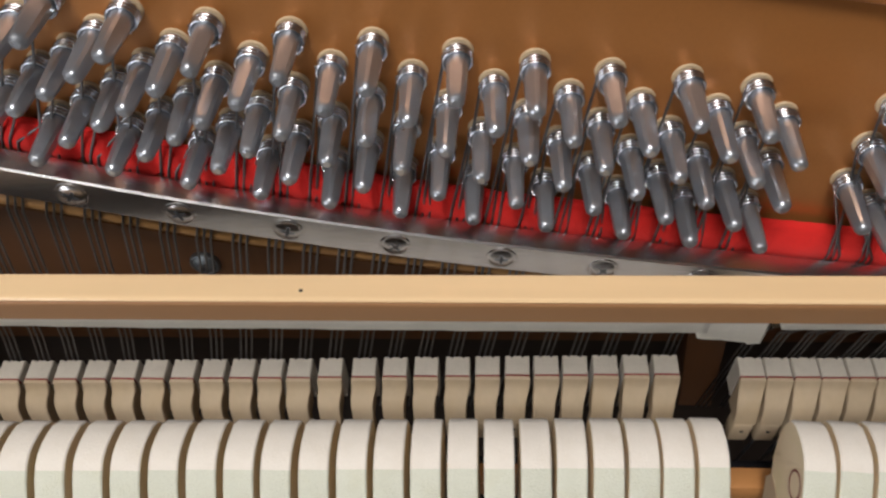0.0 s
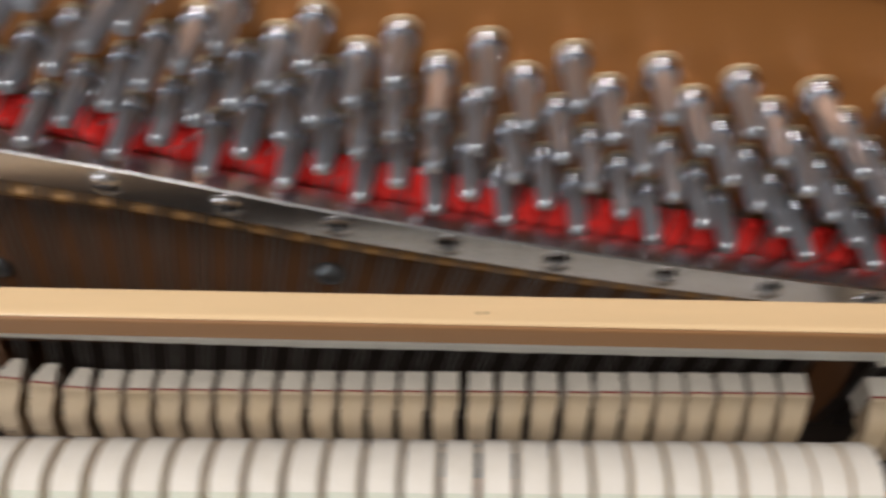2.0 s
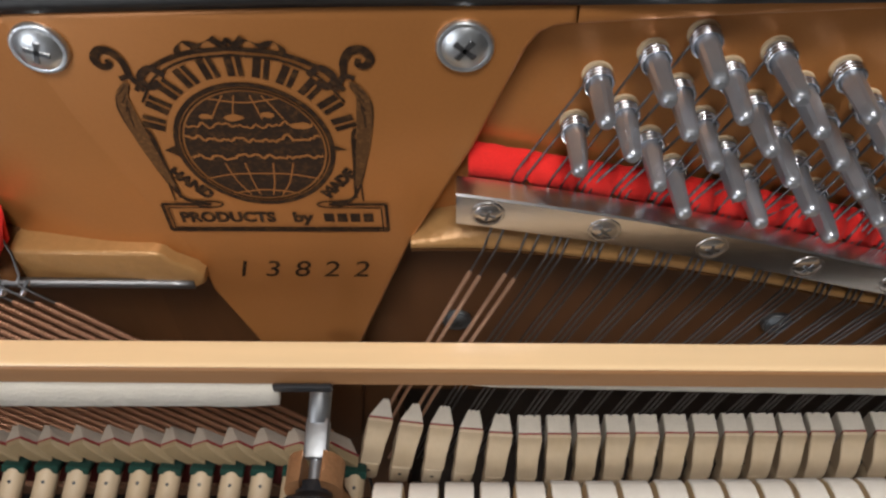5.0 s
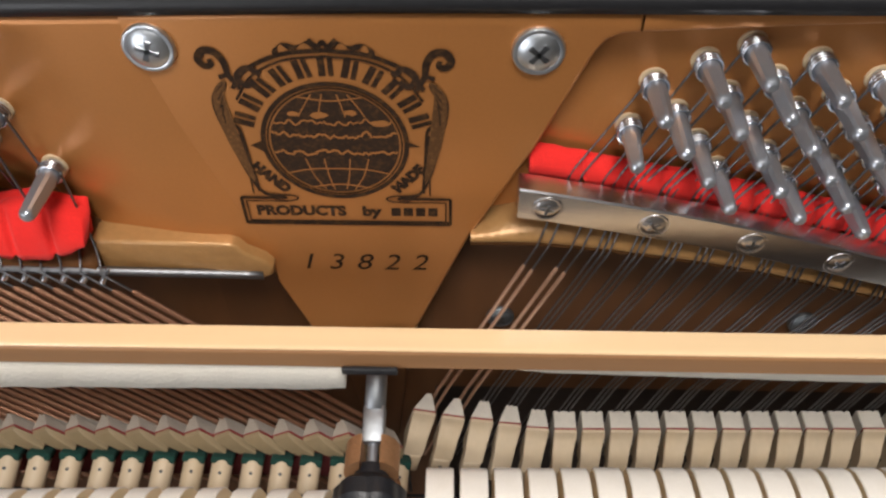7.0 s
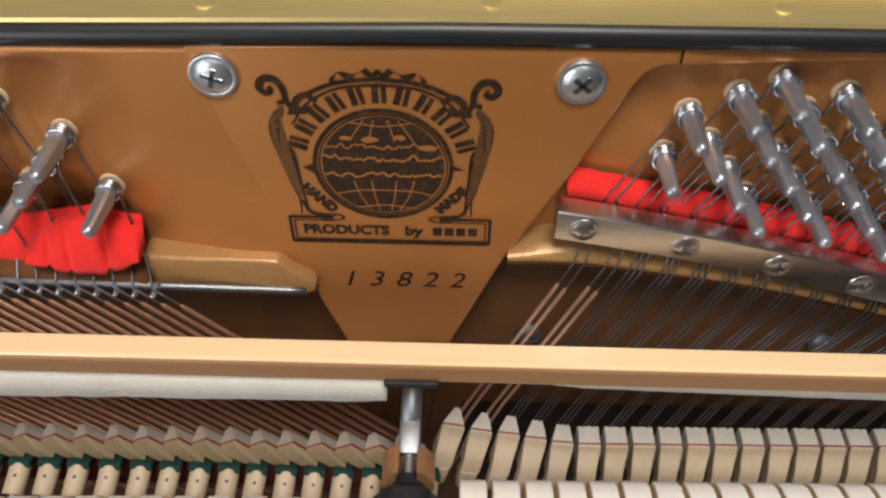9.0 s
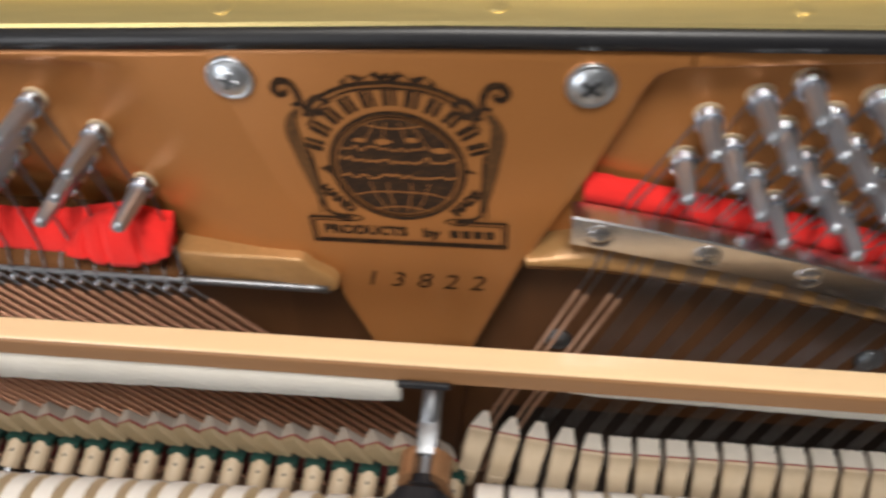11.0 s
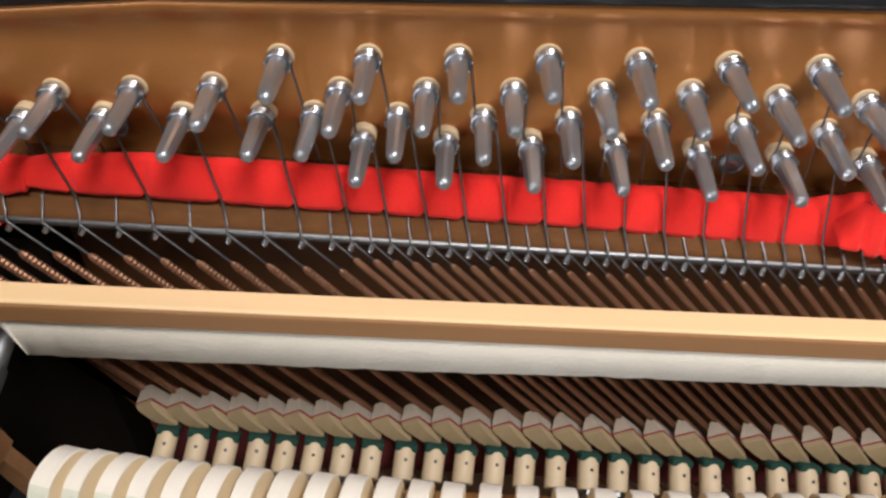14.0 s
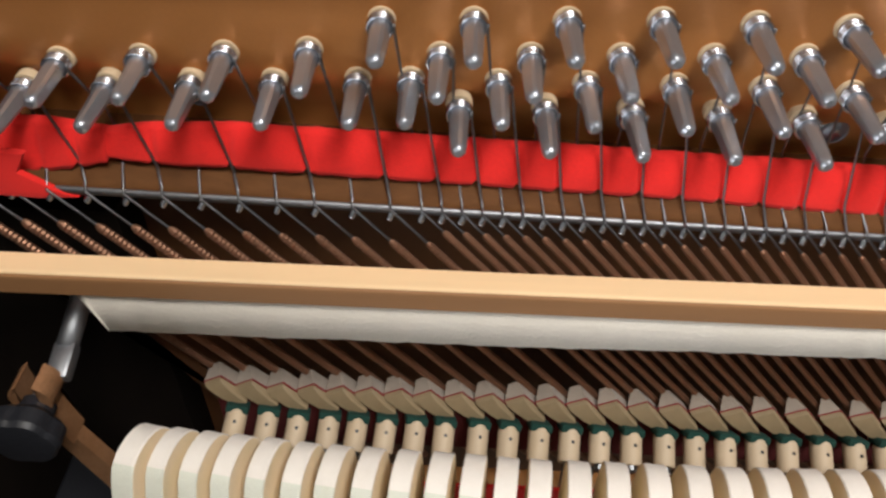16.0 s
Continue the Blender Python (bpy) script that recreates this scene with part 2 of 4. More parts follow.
def lathe(profile, sides=16, axis=(0, -1, 0)):
    """(radius, distance along the axis) turned about the axis; closed at both ends."""
    turn = Vector((0, 0, 1)).rotation_difference(Vector(axis)).to_matrix()
    verts, faces = [], []
    for r, d in profile:
        for k in range(sides):
            a = 2 * math.pi * k / sides
            verts.append(turn @ Vector((r * math.cos(a), r * math.sin(a), d)))
    for i in range(len(profile) - 1):
        for k in range(sides):
            p, q = i * sides + k, i * sides + (k + 1) % sides
            faces.append((p, q, q + sides, p + sides))
    faces.append(tuple(range(sides))[::-1])
    faces.append(tuple(range((len(profile) - 1) * sides, len(profile) * sides)))
    return verts, faces


def lathe_bm(profile, sides, axis, mat):
    v, f = lathe(profile, sides, axis)
    bm = bmesh.new()
    vs = [bm.verts.new(p) for p in v]
    for q in f:
        bm.faces.new([vs[i] for i in q])
    bmesh.ops.recalc_face_normals(bm, faces=bm.faces[:])
    return bm, mat, True


def tube(points, radius, mat, name="wire", sides=6, radii=None, smooth=True):
    """A round wire along a line of points."""
    pts = [Vector(p) for p in points]
    verts, faces = [], []
    for i, p in enumerate(pts):
        d = (pts[min(i + 1, len(pts) - 1)] - pts[max(i - 1, 0)]).normalized()
        u = d.cross(Vector((0, 1, 0.01))).normalized()
        w = d.cross(u)
        r = radii[i] if radii else radius
        for k in range(sides):
            a = 2 * math.pi * k / sides
            verts.append(p + u * (r * math.cos(a)) + w * (r * math.sin(a)))
    for i in range(len(pts) - 1):
        for k in range(sides):
            a, b = i * sides + k, i * sides + (k + 1) % sides
            faces.append((a, b, b + sides, a + sides))
    faces.append(tuple(range(sides))[::-1])
    faces.append(tuple(range((len(pts) - 1) * sides, len(pts) * sides)))
    return mesh_of(name, verts, faces, mat, smooth)


def lerp(table, x):
    xs, ys = zip(*table)
    return float(np.interp(x, xs, ys))


def wobble(x, seed=0.0):
    return noise.noise(Vector((x, seed, seed * 0.37)))


# ---------------------------------------------------------------- the room
X0, X1 = -0.53, 0.56
for name, b, mat in (
    ("floor", (-3, 3, -3, 1.2, -0.1, 0), FLOORING),
    ("ceiling", (-3, 3, -3, 1.2, 2.6, 2.7), PLASTER),
    ("wall_back", (-3, 3, 1.2, 1.3, 0, 2.6), PLASTER),
    ("wall_left", (-3.1, -3, -3, 1.2, 0, 2.6), PLASTER),
    ("wall_right", (3, 3.1, -3, 1.2, 0, 2.6), PLASTER),
):
    tagged(part(name, (box(*b), mat, False)), "plain painted " + name.replace("_", " ") + " of the room", name.split("_")[0], kind="structure")
front = bmesh.new()
for b in ((-3, -2.85, -3.1, -3, 0, 2.6), (-1.45, 3, -3.1, -3, 0, 2.6), (-2.85, -1.45, -3.1, -3, 0, 0.1), (-2.85, -1.45, -3.1, -3, 2.1, 2.6)):
    piece = box(*b)
    me = bpy.data.meshes.new("tmp")
    piece.to_mesh(me)
    piece.free()
    front.from_mesh(me)
tagged(part("wall_front", (front, PLASTER, False)), "plain painted room wall with a window opening", "wall", kind="structure")
# unseen window with a glowing pane, added around the fill light
win = thing("window_1", "unseen tall window with a white frame, added for daylight", "window", kind="structure")
part("pane", (box(-2.85, -1.45, -3.06, -3.05, 0.1, 2.1), GLASS_GLOW, False), win)
for b in ((-2.85, -2.80), (-2.18, -2.12), (-1.50, -1.45)):
    part("window_frame", (box(b[0], b[1], -3.05, -3.0, 0.1, 2.1), PLASTER, False), win)
# unseen glowing lamp body, added to go with the overhead light
lampshade = thing("ceiling_lamp", "unseen flat opal ceiling lamp, added as a light source", "lamp", at=pose(-0.5, -0.75, 2.6))
part("shade", lathe_bm([(0.0, 0.0), (0.3, 0.0), (0.3, 0.03), (0.28, 0.05), (0.0, 0.06)], 24, (0, 0, -1), LAMP_GLOW), lampshade)

# ---------------------------------------------------------------- lines of the instrument
BAR_Z = [(0.03, 1.1205), (0.0485, 1.1167), (0.0853, 1.1092), (0.1211, 1.1006), (0.1548, 1.0908), (0.1856, 1.0814), (0.2208, 1.0729), (0.2557, 1.0651), (0.291, 1.0583), (0.3257, 1.0523), (0.44, 1.0345), (0.56, 1.018)]
bar_z = lambda x: sum(lerp(BAR_Z, x + 0.004 * k) for k in range(-5, 6)) / 11
RIDGE_Z = [(0.0235, 1.0955), (0.043, 1.0972), (0.06, 1.0950), (0.0853, 1.0912), (0.1211, 1.0850), (0.1548, 1.0757), (0.1856, 1.0668), (0.2208, 1.0590), (0.2557, 1.0517), (0.3257, 1.0398), (0.56, 1.005)]
ridge_z = lambda x: sum(lerp(RIDGE_Z, x + 0.004 * k) for k in range(-4, 5)) / 9
hook_z = lambda x: 1.0867 - 0.0229 * (x + 0.109)
PLATE_T = 1.1835


def top_z(x):
    return lerp([(-0.55, 1.1665), (-0.4446, 1.1695), (-0.3845, 1.1752), (-0.2415, 1.1788), (-0.11, 1.1812), (0.0, PLATE_T), (0.6, 1.185)], x)


# ---------------------------------------------------------------- iron plate
plate = thing("piano_plate", "bronze painted cast iron piano plate with a black emblem", "piano plate")
web = [(-0.0980, top_z(-0.09)), (-0.0935, 1.16), (-0.0875, 1.14), (-0.0800, 1.115), (-0.0715, 1.0925), (-0.060, 1.0900), (-0.0515, 1.078), (-0.0507, 1.0675), (-0.0385, 1.0290), (-0.0350, 1.0275), (-0.005, 1.0275), (-0.0010, 1.0290), (0.0235, 1.0945), (0.0440, 1.1360), (0.0520, 1.1560), (0.0552, 1.1640), (0.0578, 1.1705), (0.0608, 1.1750), (0.0650, 1.1769), (0.0700, 1.1774), (0.0700, PLATE_T)]
part("web", (slab_y(web, 0.0, 0.03, 0.0016, 3), GOLD, True), plate)
band_rows = []
for i in range(61):
    x = 0.0701 + i * (X1 - 0.0701) / 60
    yb = lerp([(0.0701, 0.0), (0.165, 0.0062), (X1, 0.0068)], x)
    zb = lerp([(0.0701, 1.1774), (0.11, 1.1780), (0.165, 1.1782), (0.324, 1.1552), (0.419, 1.1384), (X1, 1.113)], x)
    zu = PLATE_T + 0.0025 * i / 60
    band_rows.append([(x, 0.03, zu), (x, yb + 0.0008, zu), (x, yb, zu - 0.0008), (x, yb, zb + 0.0012), (x, yb + 0.0004, zb + 0.0004), (x, yb + 0.0012, zb), (x, 0.03, zb)])
part("upper_band", mesh_of("upper_band", [v for r in band_rows for v in r], [(i * 7 + j, i * 7 + j + 1, (i + 1) * 7 + j + 1, (i + 1) * 7 + j) for i in range(60) for j in range(6)], GOLD, True), plate)
panel = [(0.012, 1.0975), (0.03, 1.094), (0.1, 1.082), (0.2, 1.056), (0.35, 1.03), (X1, 1.0), (X1, 1.1325), (0.419, 1.1405), (0.324, 1.1575), (0.165, 1.182), (0.062, 1.182)]
part("pin_panel", (slab_y(panel, 0.0102, 0.034), GOLD, False), plate)

# bass panel: a swept section that hollows towards the bearing ledge
rows_b = []
crease = lambda z: lerp([(1.07, -0.0610), (1.0925, -0.0660), (1.115, -0.0745), (1.14, -0.0820), (1.16, -0.0880), (1.185, -0.0920)], z)
for i in range(91):
    u = i / 60 * 0.93 if i <= 60 else 0.93 + (i - 60) / 30 * 0.07
    row = []
    x = X0 + u * (-0.08 - X0)
    zh, zt = hook_z(x), top_z(x)
    for base, off in ((zt, 0), (zt, -0.00001), (zt, -0.003), (zt, -0.006), (zt, -0.009), (zh, 0.062), (zh, 0.050), (zh, 0.042), (zh, 0.032), (zh, 0.023), (zh, 0.0145), (zh, 0.0095), (zh, 0.002)):
        z = base + off
        xe = X0 + u * (crease(z) + 0.013 - X0)
        k = min(1.0, max(0.0, (crease(z) - 0.005 - xe) / 0.044))
        k = k * k * (3 - 2 * k)
        y = -0.00004 + 0.0047 * k
        if base == zt:
            y = (0.03, y - 0.0047 * k, y - 0.0047 * k, y - 0.0027 * k, y)[(0, -0.00001, -0.003, -0.006, -0.009).index(off)]
        else:
            y += k * min(1.0, max(0.0, (-0.112 - xe) / 0.03)) * {0.062: 0, 0.050: 0, 0.042: 0.0008, 0.032: 0.0050, 0.023: 0.0105, 0.0145: 0.0130, 0.0095: 0.0120, 0.002: 0.0120}[off]
        row.append((xe, y, z))
    rows_b.append(row)
nb = len(rows_b[0])
part("bass_panel", mesh_of("bass_panel", [v for r in rows_b for v in r], [(i * nb + j, i * nb + j + 1, (i + 1) * nb + j + 1, (i + 1) * nb + j) for i in range(90) for j in range(nb - 1)], GOLD, True), plate)

# bearing ledge of the bass strings, with a rounded end
rows_l = []
xs = [X0 + i * (-0.1125 - X0) / 110 for i in range(111)]
for x in xs:
    zh = hook_z(x)
    n1 = 0.0005 * wobble(x * 160, 3.1) + 0.0003 * wobble(x * 600, 5.1)
    sec = [(0.018, zh + 0.0120), (0.006, zh + 0.0088), (0.0, zh + 0.0062 + n1), (-0.0050, zh + 0.0032 + n1), (-0.0085, zh + 0.0008 + n1), (-0.0104, zh - 0.0018), (-0.0100, zh - 0.0050), (-0.004, zh - 0.0070), (0.03, zh - 0.009)]
    rows_l.append([(x, y, z) for y, z in sec])
nl = len(rows_l[0])
lf = [(i * nl + j, i * nl + j + 1, (i + 1) * nl + j + 1, (i + 1) * nl + j) for i in range(110) for j in range(nl - 1)]
lf.append(tuple(110 * nl + j for j in range(nl)))
part("bearing_ledge", mesh_of("bearing_ledge", [v for r in rows_l for v in r], lf, LEDGE, True), plate, "rough brown bearing strip")
end = slab_y([(-0.1130, 1.0768), (-0.0530, 1.0752), (-0.0500, 1.0772), (-0.0495, 1.0812), (-0.0520, 1.0848), (-0.0585, 1.0890), (-0.0610, 1.0925), (-0.0640, 1.0936), (-0.1130, 1.0948)], -0.0052, 0.012, 0.0014, 3)
part("ledge_end", (end, GOLD_ROUGH, True), plate, "bronze painted end of the ledge")
rod_pts = [(X0 + i * (-0.0535 - X0) / 60, 0, 0) for i in range(61)]
rod_pts = [(x, -0.0098 + 0.0045 * min(1.0, max(0.0, (x + 0.115) / 0.05)), hook_z(x) - 0.0030 - 0.0048 * min(1.0, max(0.0, (x + 0.115) / 0.05))) for x, _, _ in rod_pts]
part("bearing_rod", tube(rod_pts, 0.0018, ROD, "bearing_rod", 8), plate, "nickel bearing rod")

# bearing ridge under the pressure bar
rows_v = []
xs = [0.0235 + i * (X1 - 0.0235) / 120 for i in range(121)]
for x in xs:
    zc = ridge_z(x)
    n1 = 0.0005 * wobble(x * 190, 7.7)
    f = min(1.0, max(0.0, (x - 0.0235) / 0.022))
    sec = [(0.014, zc + 0.002 + 0.006 * f), (0.003, zc + 0.0015 + 0.0045 * f), (-0.0005 + n1, zc + 0.001 + 0.0025 * f), (-0.0030, zc + 0.0008), (-0.0034, zc - 0.0012), (-0.0010, zc - 0.0030), (0.034, zc - 0.004)]
    rows_v.append([(x, y, z) for y, z in sec])
nv = len(rows_v[0])
part("bearing_ridge", mesh_of("bearing_ridge", [v for r in rows_v for v in r], [(i * nv + j, i * nv + j + 1, (i + 1) * nv + j + 1, (i + 1) * nv + j) for i in range(120) for j in range(nv - 1)], GOLD_ROUGH, True), plate)
ridge_wire = [(x, -0.0016, ridge_z(x) - 0.0032) for x in xs]
part("ridge_wire", tube(ridge_wire, 0.0010, LEDGE, "ridge_wire", 6), plate, "dull brown bearing wire")
# plate struts and rib: brown in place of bronze paints their shade
part("bass_strut", (slab_y([(-0.037, 1.045), (0.002, 1.045), (-0.010, 0.93), (-0.026, 0.93)], 0.012, 0.03, 0.002), SHADE_BROWN, True), plate, "plate strut coloured brown for shade")
part("end_rib", (slab_y([(-0.4790, 1.0230), (-0.4660, 1.0160), (-0.4400, 0.9640), (-0.4290, 0.9450), (-0.4180, 0.9450), (-0.4300, 0.9740)], -0.004, 0.03, 0.002), SHADE_BROWN, True), plate, "plate rib coloured brown for shade")
part("treble_strut", (slab_y([(0.362, 1.05), (0.381, 1.05), (0.3935, 0.92), (0.3775, 0.92)], 0.012, 0.03, 0.002), SHADE_BROWN, True), plate, "plate strut coloured brown for shade")

# cross, used for all screws; its darker metal paints the slot's shade


def cross_recess(r, depth, y):
    bm = bmesh.new()
    w = r * 0.17
    for a in (0, 90):
        piece = box(-r * 0.45, r * 0.45, y - depth, y + 0.0006, -w * 0.7, w * 0.7, w * 0.2, 1)
        bmesh.ops.transform(piece, matrix=pose(0, 0, 0, 0, a, 0), verts=piece.verts[:])
        me = bpy.data.meshes.new("tmp")
        piece.to_mesh(me)
        piece.free()
        bm.from_mesh(me)
    return bm, SLOT, False


def screw(name, r, dome, parent, x, y, z, turn, mat=BRIGHT, label=""):
    """A cross-head screw, its head in the plane y and domed towards -y."""
    seg = [(r * 1.0, -0.0004), (r, dome * 0.3), (r * 0.95, dome * 0.5), (r * 0.86, dome * 0.56), (r * 0.80, dome * 0.5), (r * 0.74, dome * 0.62), (r * 0.55, dome * 0.86), (r * 0.3, dome * 0.98), (0.0003, dome)]
    ob = part(name, lathe_bm(seg, 24, (0, -1, 0), mat), parent, label, pose(x, y, z, 0, turn, 0))
    part("cross_slot", cross_recess(r, 0.0001, -dome * 1.0), ob)
    return ob


for x, z, a in ((-0.0716, 1.1718, 20), (0.0413, 1.1718, 40)):
    screw("plate_screw", 0.0078, 0.0028, plate, x, -0.0002, z, a, BRIGHT, "large bright cross-head plate screw")
for x, z in ((0.0383, 1.0235), (0.172, 1.0225)):
    screw("recessed_screw", 0.0062, 0.003, plate, x, 0.0195, z, 30, SHADED_SCREW)
for x in (-0.413, -0.262, -0.19):
    screw("panel_screw", 0.005, 0.002, plate, x, 0.0115, hook_z(x) + 0.0265, 15, SHADED_SCREW)
# soundboard brown is darkened to hold the shade behind the strings
back = thing("soundboard", "brown soundboard planks behind the strings, darkened for shade", "soundboard")
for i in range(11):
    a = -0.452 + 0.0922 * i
    # treble planks stop higher, so the blackened back stands for shade
    part("plank", (box(a, min(a + 0.0922, X1), 0.02, 0.04, 0.73 if a < 0 else 0.966, 1.092), SHADE_BROWN, False), back)

# ---------------------------------------------------------------- emblem and number
EX, EZ = -0.0211, 1.1365
emblem = part("emblem", (slab_y([(-0.0566, 1.1003), (0.0166, 1.1008), (0.0166, 1.1016), (-0.0566, 1.1011)], -0.0003, 0.0002), INK, False), plate, "worn black printed emblem with a globe")
layer = itertools.count(1)


def flat_ring(cx, cz, rx, rz, w, a0=0, a1=360, n=64, y=-0.0003, taper=0.0, mat=INK, name="line"):
    """A flat curved band with a little thickness."""
    verts, faces = [], []
    y -= 0.000005 * next(layer)
    for i in range(n + 1):
        a = radians(a0 + (a1 - a0) * i / n)
        ww = w * (1 - taper * abs(2 * i / n - 1))
        for s in (-0.5, 0.5):
            verts.append((cx + (rx + s * ww) * math.cos(a), y, cz + (rz + s * ww) * math.sin(a)))
    for i in range(n):
        faces.append((2 * i, 2 * i + 1, 2 * i + 3, 2 * i + 2))
    return mesh_of(name, verts, faces, mat)


def stroke(points, w, y=-0.0003, mat=INK, name="line"):
    """A flat band along (x, z) points, w wide or tapering through a list of widths."""
    verts, faces = [], []
    y -= 0.000005 * next(layer)
    p = [Vector((a, 0, b)) for a, b in points]
    for i, q in enumerate(p):
        d = (p[min(i + 1, len(p) - 1)] - p[max(i - 1, 0)]).normalized()
        nrm = Vector((-d.z, 0, d.x))
        ww = w[i] if isinstance(w, (list, tuple)) else w
        for s in (-0.5, 0.5):
            v = q + nrm * (s * ww)
            verts.append((v.x, y, v.z))
    for i in range(len(p) - 1):
        faces.append((2 * i, 2 * i + 1, 2 * i + 3, 2 * i + 2))
    return mesh_of(name, verts, faces, mat)


def bend(points, n=10):
    """A smooth line through (x, z) points."""
    p = [Vector((a, b)) for a, b in points]
    p = [p[0] * 2 - p[1]] + p + [p[-1] * 2 - p[-2]]
    out = []
    for i in range(1, len(p) - 2):
        for k in range(n):
            t = k / n
            out.append(tuple(0.5 * (2 * p[i] + (p[i + 1] - p[i - 1]) * t + (2 * p[i - 1] - 5 * p[i] + 4 * p[i + 1] - p[i + 2]) * t * t + (3 * p[i] - p[i - 1] - 3 * p[i + 1] + p[i + 2]) * t ** 3)))
    out.append(tuple(p[-2]))
    return out


part("globe_ring", flat_ring(EX, EZ, 0.0231, 0.0231, 0.0016), emblem)
part("globe_ring", flat_ring(EX, EZ, 0.0216, 0.0216, 0.0006), emblem)
disc = [(EX, -0.00025, EZ)] + [(EX + 0.0207 * math.cos(a * math.pi / 32), -0.00025, EZ + 0.0207 * math.sin(a * math.pi / 32)) for a in range(64)]
part("globe", mesh_of("globe", disc, [(0, 1 + (a + 1) % 64, 1 + a) for a in range(64)], INK_WORN), emblem)
# bare metal lines on the globe: two coasts, meridians and parallels
coast = lambda z, seed, amp: [(EX + (-0.0200 + 0.040 * i / 60), EZ + z + amp * wobble(i * 0.35, seed) + amp * 0.5 * wobble(i * 1.1, seed + 5)) for i in range(61) if (-0.0200 + 0.040 * i / 60) ** 2 + z * z < 0.0208 ** 2]
part("coast_line", stroke(coast(0.0035, 1.3, 0.0022), 0.0008, -0.0004, GOLD), emblem)
part("coast_line", stroke(coast(-0.0035, 4.3, 0.0017), 0.0008, -0.0004, GOLD), emblem)
part("coast_line", stroke(coast(0.0085, 8.3, 0.0022), 0.0006, -0.0004, GOLD), emblem)
for dx in (-0.011, -0.0045, 0.0045, 0.011):
    part("meridian", stroke(bend([(EX + dx * 0.95, EZ - 0.006), (EX + dx * 0.75, EZ - 0.0135), (EX + dx * 0.45, EZ - 0.0195)]), 0.0004, -0.0004, GOLD), emblem)
    part("meridian", stroke(bend([(EX + dx * 0.95, EZ + 0.011), (EX + dx * 0.75, EZ + 0.015), (EX + dx * 0.5, EZ + 0.0195)]), 0.0004, -0.0004, GOLD), emblem)
part("parallel", stroke(bend([(EX - 0.0175, EZ - 0.0125), (EX - 0.008, EZ - 0.0105), (EX + 0.008, EZ - 0.0105), (EX + 0.0175, EZ - 0.0125)]), 0.0005, -0.0004, GOLD), emblem)
part("parallel", stroke(bend([(EX - 0.0105, EZ - 0.0187), (EX, EZ - 0.0172), (EX + 0.0105, EZ - 0.0187)]), 0.0005, -0.0004, GOLD), emblem)
part("parallel", stroke(bend([(EX - 0.0105, EZ + 0.0185), (EX, EZ + 0.0170), (EX + 0.0105, EZ + 0.0185)]), 0.0005, -0.0004, GOLD), emblem)
for cx, cz, s in ((-0.004, 0.0115, 1.0), (0.006, 0.0125, 0.8), (0.015, 0.0085, 1.1), (-0.012, 0.012, 0.8)):
    pts = [(EX + cx + s * 0.0026 * (1 + 0.4 * wobble(a, cx * 900)) * math.cos(a * 0.63), EZ + cz + s * 0.0013 * (1 + 0.5 * wobble(a, cx * 700 + 3)) * math.sin(a * 0.63)) for a in range(10)]
    part("land", mesh_of("land", [(x, -0.0004, z) for x, z in pts], [tuple(range(10))[::-1]], GOLD), emblem)
for s in (-1, 1):
    part("axis_star", mesh_of("axis_star", [(EX + s * 0.0235, -0.0004, EZ - 0.0022 + 0.0012 * s), (EX + s * 0.0275, -0.0004, EZ - 0.0008), (EX + s * 0.0235, -0.0004, EZ + 0.0012)], [(0, 1, 2) if s < 0 else (0, 2, 1)], INK), emblem)
# lettering of the maker stands as plain bars along an arc
for i in range(11):
    a = radians(161 - i * (161 - 19) / 10)
    r = 0.0292
    c, s = math.cos(a), math.sin(a)
    cx, cz = EX + r * c, EZ + r * s
    for off, hw, hh in ((-0.0012, 0.0011, 0.0033), (0.0015, 0.0008, 0.0033)):
        q = [(cx + (u * hw + off) * s + v * hh * c, -0.0003, cz - (u * hw + off) * c + v * hh * s) for u, v in ((-1, -1), (1, -1), (1, 1), (-1, 1))]
        part("letter_bar", mesh_of("letter_bar", q, [(0, 1, 2, 3)], INK), emblem)
